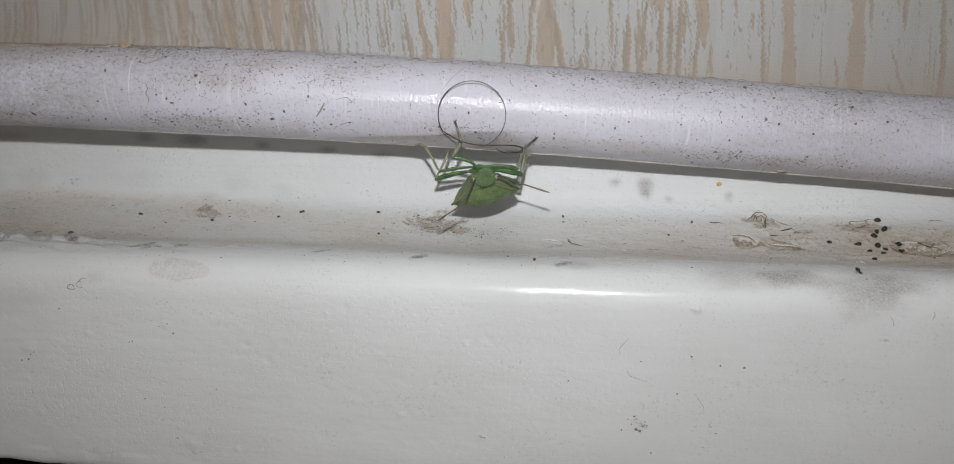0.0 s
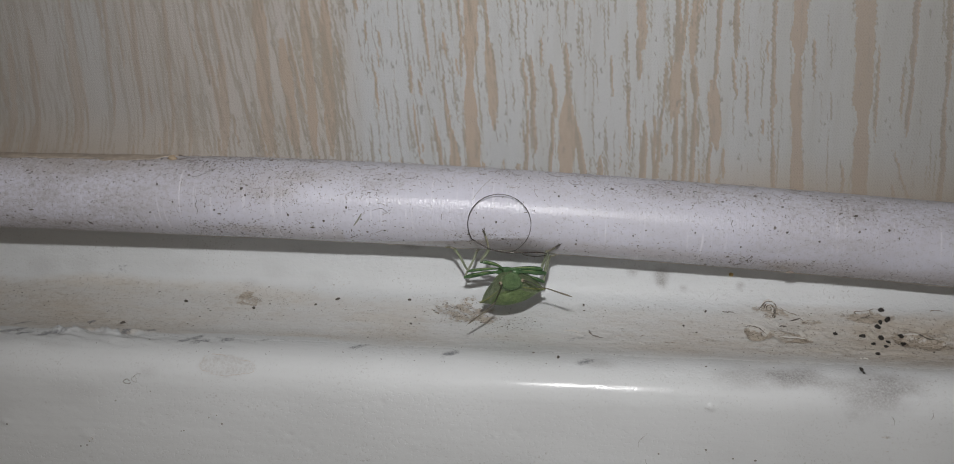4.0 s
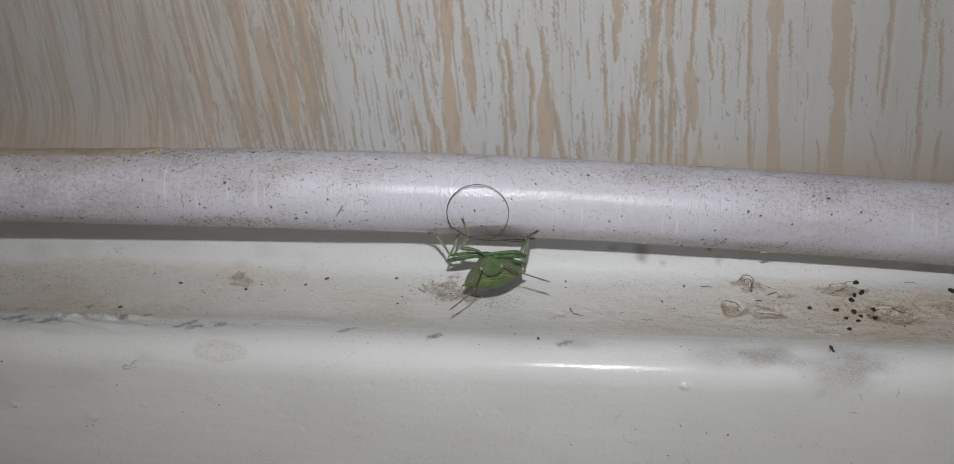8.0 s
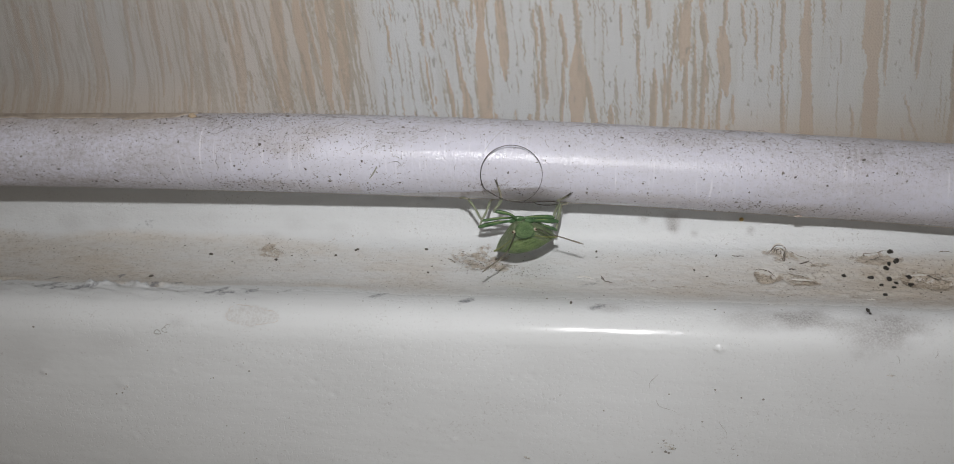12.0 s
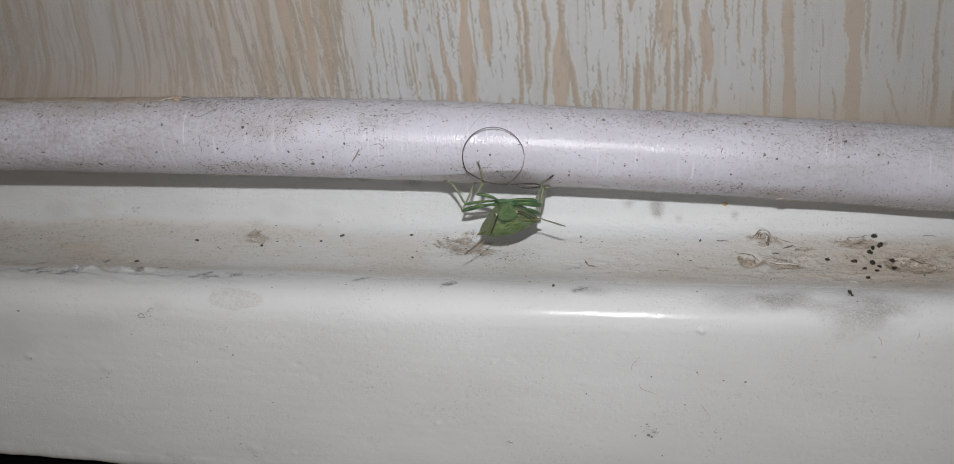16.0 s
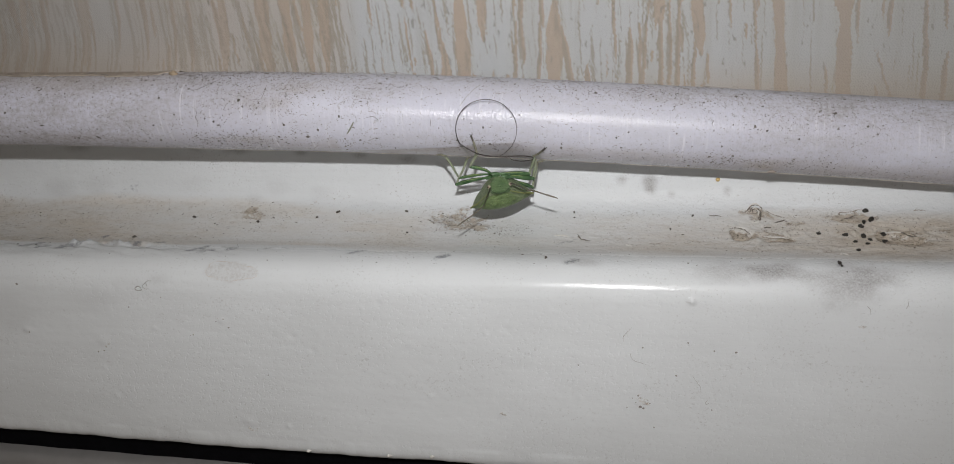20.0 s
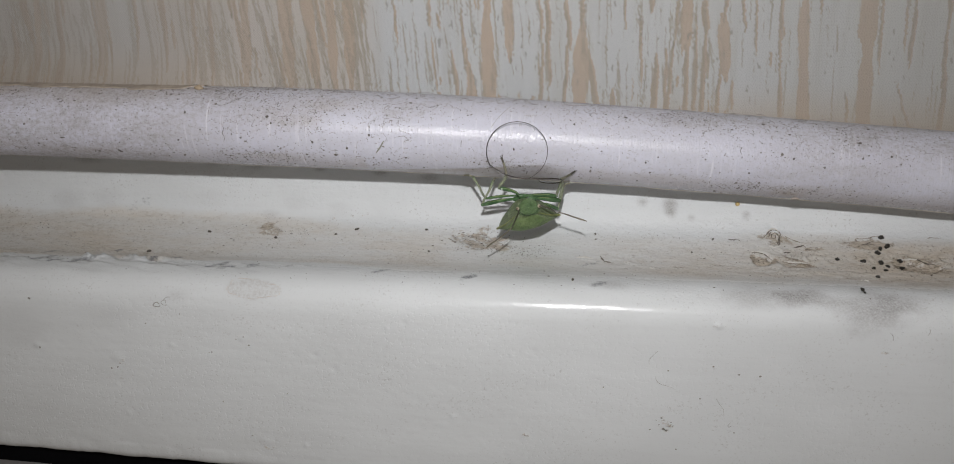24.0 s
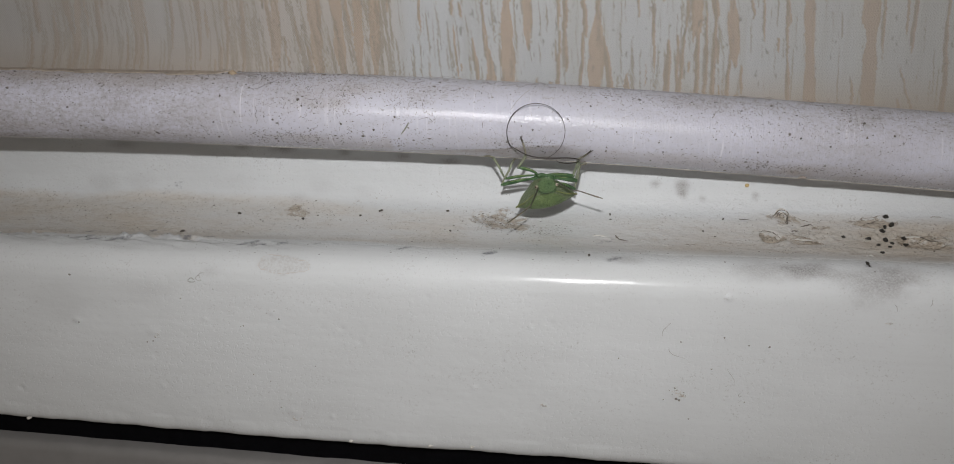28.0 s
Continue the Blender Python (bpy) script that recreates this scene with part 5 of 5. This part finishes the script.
def build_dust():
    """Curly fibres and grains of dust, too many to count."""
    rng = np.random.default_rng(5)
    pieces = []
    for n in range(5200):
        x = rng.uniform(-95, 58) if n % 3 else rng.uniform(-95, -25)
        d = rng.choice([rng.normal(112, 16), rng.normal(150, 28), rng.normal(214, 14)], p=[0.42, 0.36, 0.22])
        if n % 4 == 0:
            x, d = clump(rng)
        if x < -52 and rng.random() < 0.5:
            continue
        long, way, curl = rng.uniform(0.25, 1.3) * (1.2 if rng.random() < 0.05 else 0.42), rng.uniform(0, 6.28), rng.normal(0, 2.2)
        k = np.linspace(-0.5, 0.5, 6)
        turn = way + curl * k
        xs = x + np.cumsum(np.cos(turn)) * long / 6
        ds = d + np.cumsum(np.sin(turn)) * long / 6 / RADIUS * 57.3
        pieces.append(tube(on_pipe(xs, ds, 0.015), rng.uniform(0.015, 0.034), 3))
    for n in range(95):
        x, d, long, way, curl = rng.uniform(-66, 26), rng.normal(97, 9), rng.uniform(1.0, 3.2), rng.uniform(-0.7, 0.7), rng.normal(0, 2.6)
        k = np.linspace(-0.5, 0.5, 12)
        turn = way + curl * k
        xs, ds = x + np.cumsum(np.cos(turn)) * long / 12, d + np.cumsum(np.sin(turn)) * long / 12 / RADIUS * 57.3
        pieces.append(tube(on_pipe(xs, ds, 0.05 + 0.22 * np.sin(np.linspace(0, np.pi, 12)) * rng.random()), rng.uniform(0.015, 0.028), 4))
    v, f = joined(pieces)
    tagged(new("dust_fibres", mesh_of("dust_fibres", v, f, plain("grey brown dust fibre", (0.27, 0.25, 0.24), 0.9, 2, 0.5))), "grey curled dust fibres on the plastic pipe", "dust", kind="stuff")
    pieces = []
    for n in range(2600):
        x = rng.uniform(-95, 58) if n % 2 else rng.normal(-60, 22)
        d = rng.choice([rng.normal(115, 14), rng.uniform(95, 225), rng.normal(216, 10)], p=[0.3, 0.5, 0.2])
        if n % 3 == 0:
            x, d = clump(rng)
        if x < -52 and rng.random() < 0.55:
            continue
        s = min(0.13, rng.lognormal(-3.1, 0.45))
        pieces.append(ball(on_pipe(x, d, 0.0), (s * rng.uniform(0.6, 2.0), s * 0.7, s * rng.uniform(0.5, 1.5)), n, 1.0, 5, 6))
    v, f = joined(pieces)
    tagged(new("dust_grains", mesh_of("dust_grains", v, f, plain("dark dust grain", (0.17, 0.155, 0.145), 0.9, 2, 0.5))), "dark dust grains on the plastic pipe", "dust", kind="stuff")
    pieces = []
    for n in range(1500):
        cluster = rng.choice(6, p=[0.45, 0.12, 0.12, 0.12, 0.1, 0.09])
        x, y = ((rng.uniform(-90, 55), rng.uniform(-15.5, -2.8)), (rng.normal(-10, 3.5), rng.normal(-7.2, 1.0)), (rng.normal(-18, 2.6), rng.normal(-4.6, 1.3)), (rng.normal(36, 8), rng.normal(-7, 2)), (rng.normal(-49, 4), rng.normal(-4, 1.2)), (rng.uniform(-90, 55), rng.normal(-17, 1)))[cluster]
        y = min(-0.8, max(-18.0, y))
        s = min(0.13, rng.lognormal(-3.15, 0.42))
        pieces.append(ball((x, y, ledge_z(y) + s * 0.2), (s * rng.uniform(0.8, 1.8), s, s * 0.6), n, 0.4, 4, 5))
    v, f = joined(pieces)
    tagged(new("grit", mesh_of("grit", v, f, plain("brown grit", (0.085, 0.07, 0.055), 0.9, 2, 0.5))), "fine brown grit scattered in the hollow of the ledge", "grit", kind="stuff")


build_dust()


# ---- a knot's raised paint, small bits and tiny loops ----
WHITE = plain("chipped white paint", (0.66, 0.645, 0.61), 0.3, 1.5, 0.08)
CRACK = plain("dirty crack", (0.15, 0.13, 0.11), 0.8, 3, 0.5)
FAINT = plain("faint dirty crack", (0.24, 0.20, 0.16), 0.8, 3, 0.5)


def build_knot():
    thing = tagged(new("paint_blister"), "raised swirl of cracked white paint over a knot in the ledge", "paint blister")
    thing.matrix_basis = placed(23.0, -2.4, ledge_z(-2.4))

    def laid(points, high=0.04, n=26):
        line = curve_of([(x, y, 0) for x, y in points], n)
        k = np.arange(len(line)) * 0.35
        line[:, 0] += 0.07 * ripple(k, 0 * k + points[0][0], 411)
        line[:, 1] += 0.10 * ripple(k, 0 * k + points[0][1], 412)
        line[:, 2] = [ledge_z(min(-0.3, -2.4 + y)) - ledge_z(-2.4) + high for y in line[:, 1]]
        return line

    ridges = (((-1.3, -0.3), (-0.7, 0.7), (0.1, 1.05), (0.7, 0.7), (0.9, -0.1)), ((-0.5, -0.2), (-0.25, 0.5), (0.25, 0.45), (0.35, -0.3), (0.3, -1.0)), ((-1.0, -1.6), (-0.2, -1.9), (0.6, -1.5)))
    for n, points in enumerate(ridges):
        part("ridge", mesh_of("ridge", *tube(laid(points, -0.02), (0.03, 0.16, 0.11, 0.17, 0.03), 7), WHITE), thing, "curved ridge of paint")
    cracks = (((-1.35, -0.1), (-0.9, 0.35), (-0.35, 0.8), (0.4, 0.85), (0.8, 0.5), (0.95, 0.0)), ((-0.8, -0.2), (-0.5, 0.4), (0.0, 0.55), (0.45, 0.35), (0.6, -0.2)), ((-0.35, -0.3), (-0.3, 0.25), (0.1, 0.3), (0.2, -0.2), (-0.1, -0.35)), ((0.75, 0.4), (0.65, -0.5), (0.5, -1.3), (0.35, -1.7)), ((0.55, -0.2), (0.45, -0.9), (0.2, -1.4)), ((1.1, 0.5), (1.9, -0.2), (2.6, -0.6), (3.4, -0.9)))
    for n, points in enumerate(cracks):
        wide = 0.11 if n < 5 else 0.06
        part("crack", mesh_of("crack", *tube(laid(points, 0.07 if n < 5 else 0.03), (0.02, wide, wide * 0.4, wide, 0.02), 5), CRACK if n < 5 else FAINT), thing, "dark crack")


build_knot()


def build_bits():
    ob = tagged(new("splinter", mesh_of("splinter", *tube(curve_of([(-0.8, -0.4, 0.03), (0.1, 0.0, 0.12), (0.8, 0.4, 0.2)], 10), (0.03, 0.09, 0.08, 0.03), 6), CRACK)), "tiny dark splinter lying on the ledge", "splinter")
    ob.matrix_basis = placed(26.0, -4.2, ledge_z(-4.2))
    ob = tagged(new("black_smear", mesh_of("black_smear", *joined([ball((0, 0, 0), (0.22, 0.36, 0.14), 3, 0.6, 7, 10), ball((0.1, -0.45, -0.08), (0.14, 0.24, 0.1), 5, 0.6, 7, 10)]), PELLET)), "black smear on the nose of the ledge", "smear")
    ob.matrix_basis = placed(31.0, -16.6, -0.25, 14, 0, 8)


build_bits()


# cracks in the paint of the hollow: their course along and across, and their width
CRACKS = (
    (((-0.9, -7.6), (-0.5, -8.7), (0.2, -9.2), (1.1, -9.4)), 0.12), (((33.6, -2.9), (34.0, -2.4), (35.4, -2.3), (37.0, -1.9), (39.0, -1.8)), 0.07),
    (((34.2, -3.6), (35.0, -3.3), (35.8, -2.8)), 0.10), (((40.7, -5.9), (41.3, -6.4), (41.8, -6.9), (42.7, -7.1)), 0.13), (((16.8, -3.1), (17.3, -3.1), (18.5, -3.3)), 0.09),
    (((23.7, -5.6), (24.2, -5.4), (24.8, -5.4)), 0.11), (((43.2, -2.0), (44.2, -1.9), (45.1, -2.1)), 0.07), (((19.3, -5.7), (20.2, -5.6), (21.2, -6.0), (21.9, -7.2)), 0.09),
    (((23.2, -7.7), (24.6, -7.9), (26.0, -8.0), (27.9, -8.9)), 0.07), (((5.8, -8.8), (6.2, -8.5), (6.5, -8.6)), 0.08))
FLAKES = (((-4.1, -8.2), (-3.0, -8.0), (-1.9, -8.4)), ((38.2, -6.6), (39.4, -6.1), (41.1, -6.0)), ((19.4, -5.5), (20.4, -5.4), (21.4, -5.9)), ((23.4, -7.5), (25.0, -7.7), (26.6, -7.8)), ((31.9, -12.9), (32.4, -12.7), (32.9, -13.0)), ((5.6, -10.6), (6.0, -10.7), (6.4, -11.0)))


def build_cracks():
    """Hairline cracks, and the lips of paint that have lifted beside some of them."""
    def laid(points, high, seed, rough):
        line = curve_of([(x, y, 0) for x, y in points], 24)
        k = np.arange(len(line)) * 0.4
        line[:, 0] += rough * ripple(k, 0 * k + seed, 421)
        line[:, 1] += rough * ripple(k, 0 * k - seed, 422)
        line[:, 2] = [ledge_z(y) + high for y in line[:, 1]]
        return line

    for n, (points, wide) in enumerate(CRACKS):
        v, f = tube(laid(points, 0.03, n + 1, 0.16), tuple(wide * q for q in (0.2, 1.0, 0.45, 0.9, 0.5, 0.15)), 6)
        tagged(new("paint_crack", mesh_of("paint_crack", v, f, CRACK if wide > 0.08 else FAINT)), "dark hairline crack in the ledge's white paint", "crack", "cracks in the paint")
    for n, points in enumerate(FLAKES):
        v, f = tube(laid(points, 0.02, n + 30, 0.14), (0.03, 0.16, 0.10, 0.17, 0.12, 0.03), 7)
        tagged(new("paint_flake", mesh_of("paint_flake", v, f, WHITE)), "lifted lip of white paint beside a crack", "paint flake", "lifted paint")


build_cracks()


LOOP = plain("grey green fibre", (0.33, 0.33, 0.31), 0.7, 3, 0.3)


def build_loops():
    a = np.radians(np.linspace(0, 340, 26))
    for x, z, rx, rz, fine in ((-59.3, -4.3, 0.42, 0.33, 0.08), (-58.2, -4.0, 0.32, 0.40, 0.04)):
        line = np.stack([x + rx * np.cos(a) + 0.12 * np.sin(2 * a + x), -20.42 + 0.02 * np.sin(3 * a), z + rz * np.sin(a)], -1)
        tagged(new("fibre_loop", mesh_of("fibre_loop", *tube(line, fine * 0.75, 6), LOOP)), "tiny dark fibre loop stuck to the white paint", "fibre", "fibre loops")
    for points in (((6.4, -7.9), (5.8, -8.6), (5.4, -9.2), (5.4, -9.9)), ((6.3, -11.5), (6.4, -12.0), (6.8, -12.5), (7.7, -12.8), (8.6, -13.1)), ((14.0, -14.3), (14.5, -15.1), (15.0, -15.8), (15.1, -16.4)), ((16.1, -17.7), (15.8, -18.1), (15.9, -18.4), (16.2, -18.2)), ((33.6, -4.1), (34.0, -4.6), (34.1, -5.2)), ((38.0, -3.4), (38.1, -3.8), (37.9, -4.3)), ((-58.4, -3.7), (-57.8, -3.2), (-57.2, -3.1))):
        line = curve_of([(x, -20.46, z) for x, z in points], 18)
        tagged(new("paint_hair", mesh_of("paint_hair", *tube(line, (0.02, 0.04, 0.035, 0.02), 5), FAIR_HAIR)), "fine hair caught in the white paint", "hair", "hairs in the paint")


build_loops()


SPLASH = plain("dried brown splash", (0.58, 0.545, 0.51), 0.6, 3, 0.2)


def build_splash():
    """The raised brown rim of a dried splash on the nose."""
    a = np.radians(np.linspace(0, 360, 91))
    wob = 1 + 0.45 * ripple(np.cos(a) * 1.4 + 3, np.sin(a) * 1.4 + 7, 431, 5)
    x = -45.9 + 3.6 * wob * np.cos(a)
    s = -21.2 + (1.75 - 0.40 * np.cos(a)) * wob * np.sin(a)
    nose = _line[(_line[:, 0] < -15) & (_line[:, 1] > -9)]
    order = np.argsort(nose.sum(1))
    line = np.stack([x, np.interp(s, nose.sum(1)[order], nose[order, 0]), np.interp(s, nose.sum(1)[order], nose[order, 1])], -1)
    line[:, 1] -= 0.02
    tagged(new("dried_splash", mesh_of("dried_splash", *tube(line, np.maximum(0.004, 0.016 + 0.09 * ripple(a * 9, a * 0, 432)), 5), SPLASH)), "thin brown rim of a dried splash on white paint", "stain")


build_splash()


def build_drips():
    """Hardened beads of paint on the lower edge."""
    for n, (x, z, wide) in enumerate(((-88.8, -28.3, 0.6), (-38.2, -29.0, 0.6), (-26.5, -29.0, 0.6), (-20.4, -28.8, 0.5))):
        ob = tagged(new("paint_drip", mesh_of("paint_drip", *joined([ball((0, 0, 0), (0.45 * wide, 0.28, 0.22), n, 0.4, 7, 10), ball((0.5 * wide, 0.05, 0.05), (0.3 * wide, 0.2, 0.16), n + 3, 0.4, 7, 10)]), WHITE)), "hardened white paint bead on the lower edge", "paint drip", "paint drips")
        ob.matrix_basis = placed(x, -20.25, z)


build_drips()


def motions():
    walk(torch, [(t, placed(*row) @ placed(*TORCH_OFFSET)) for t, *row in PATH])


motions()
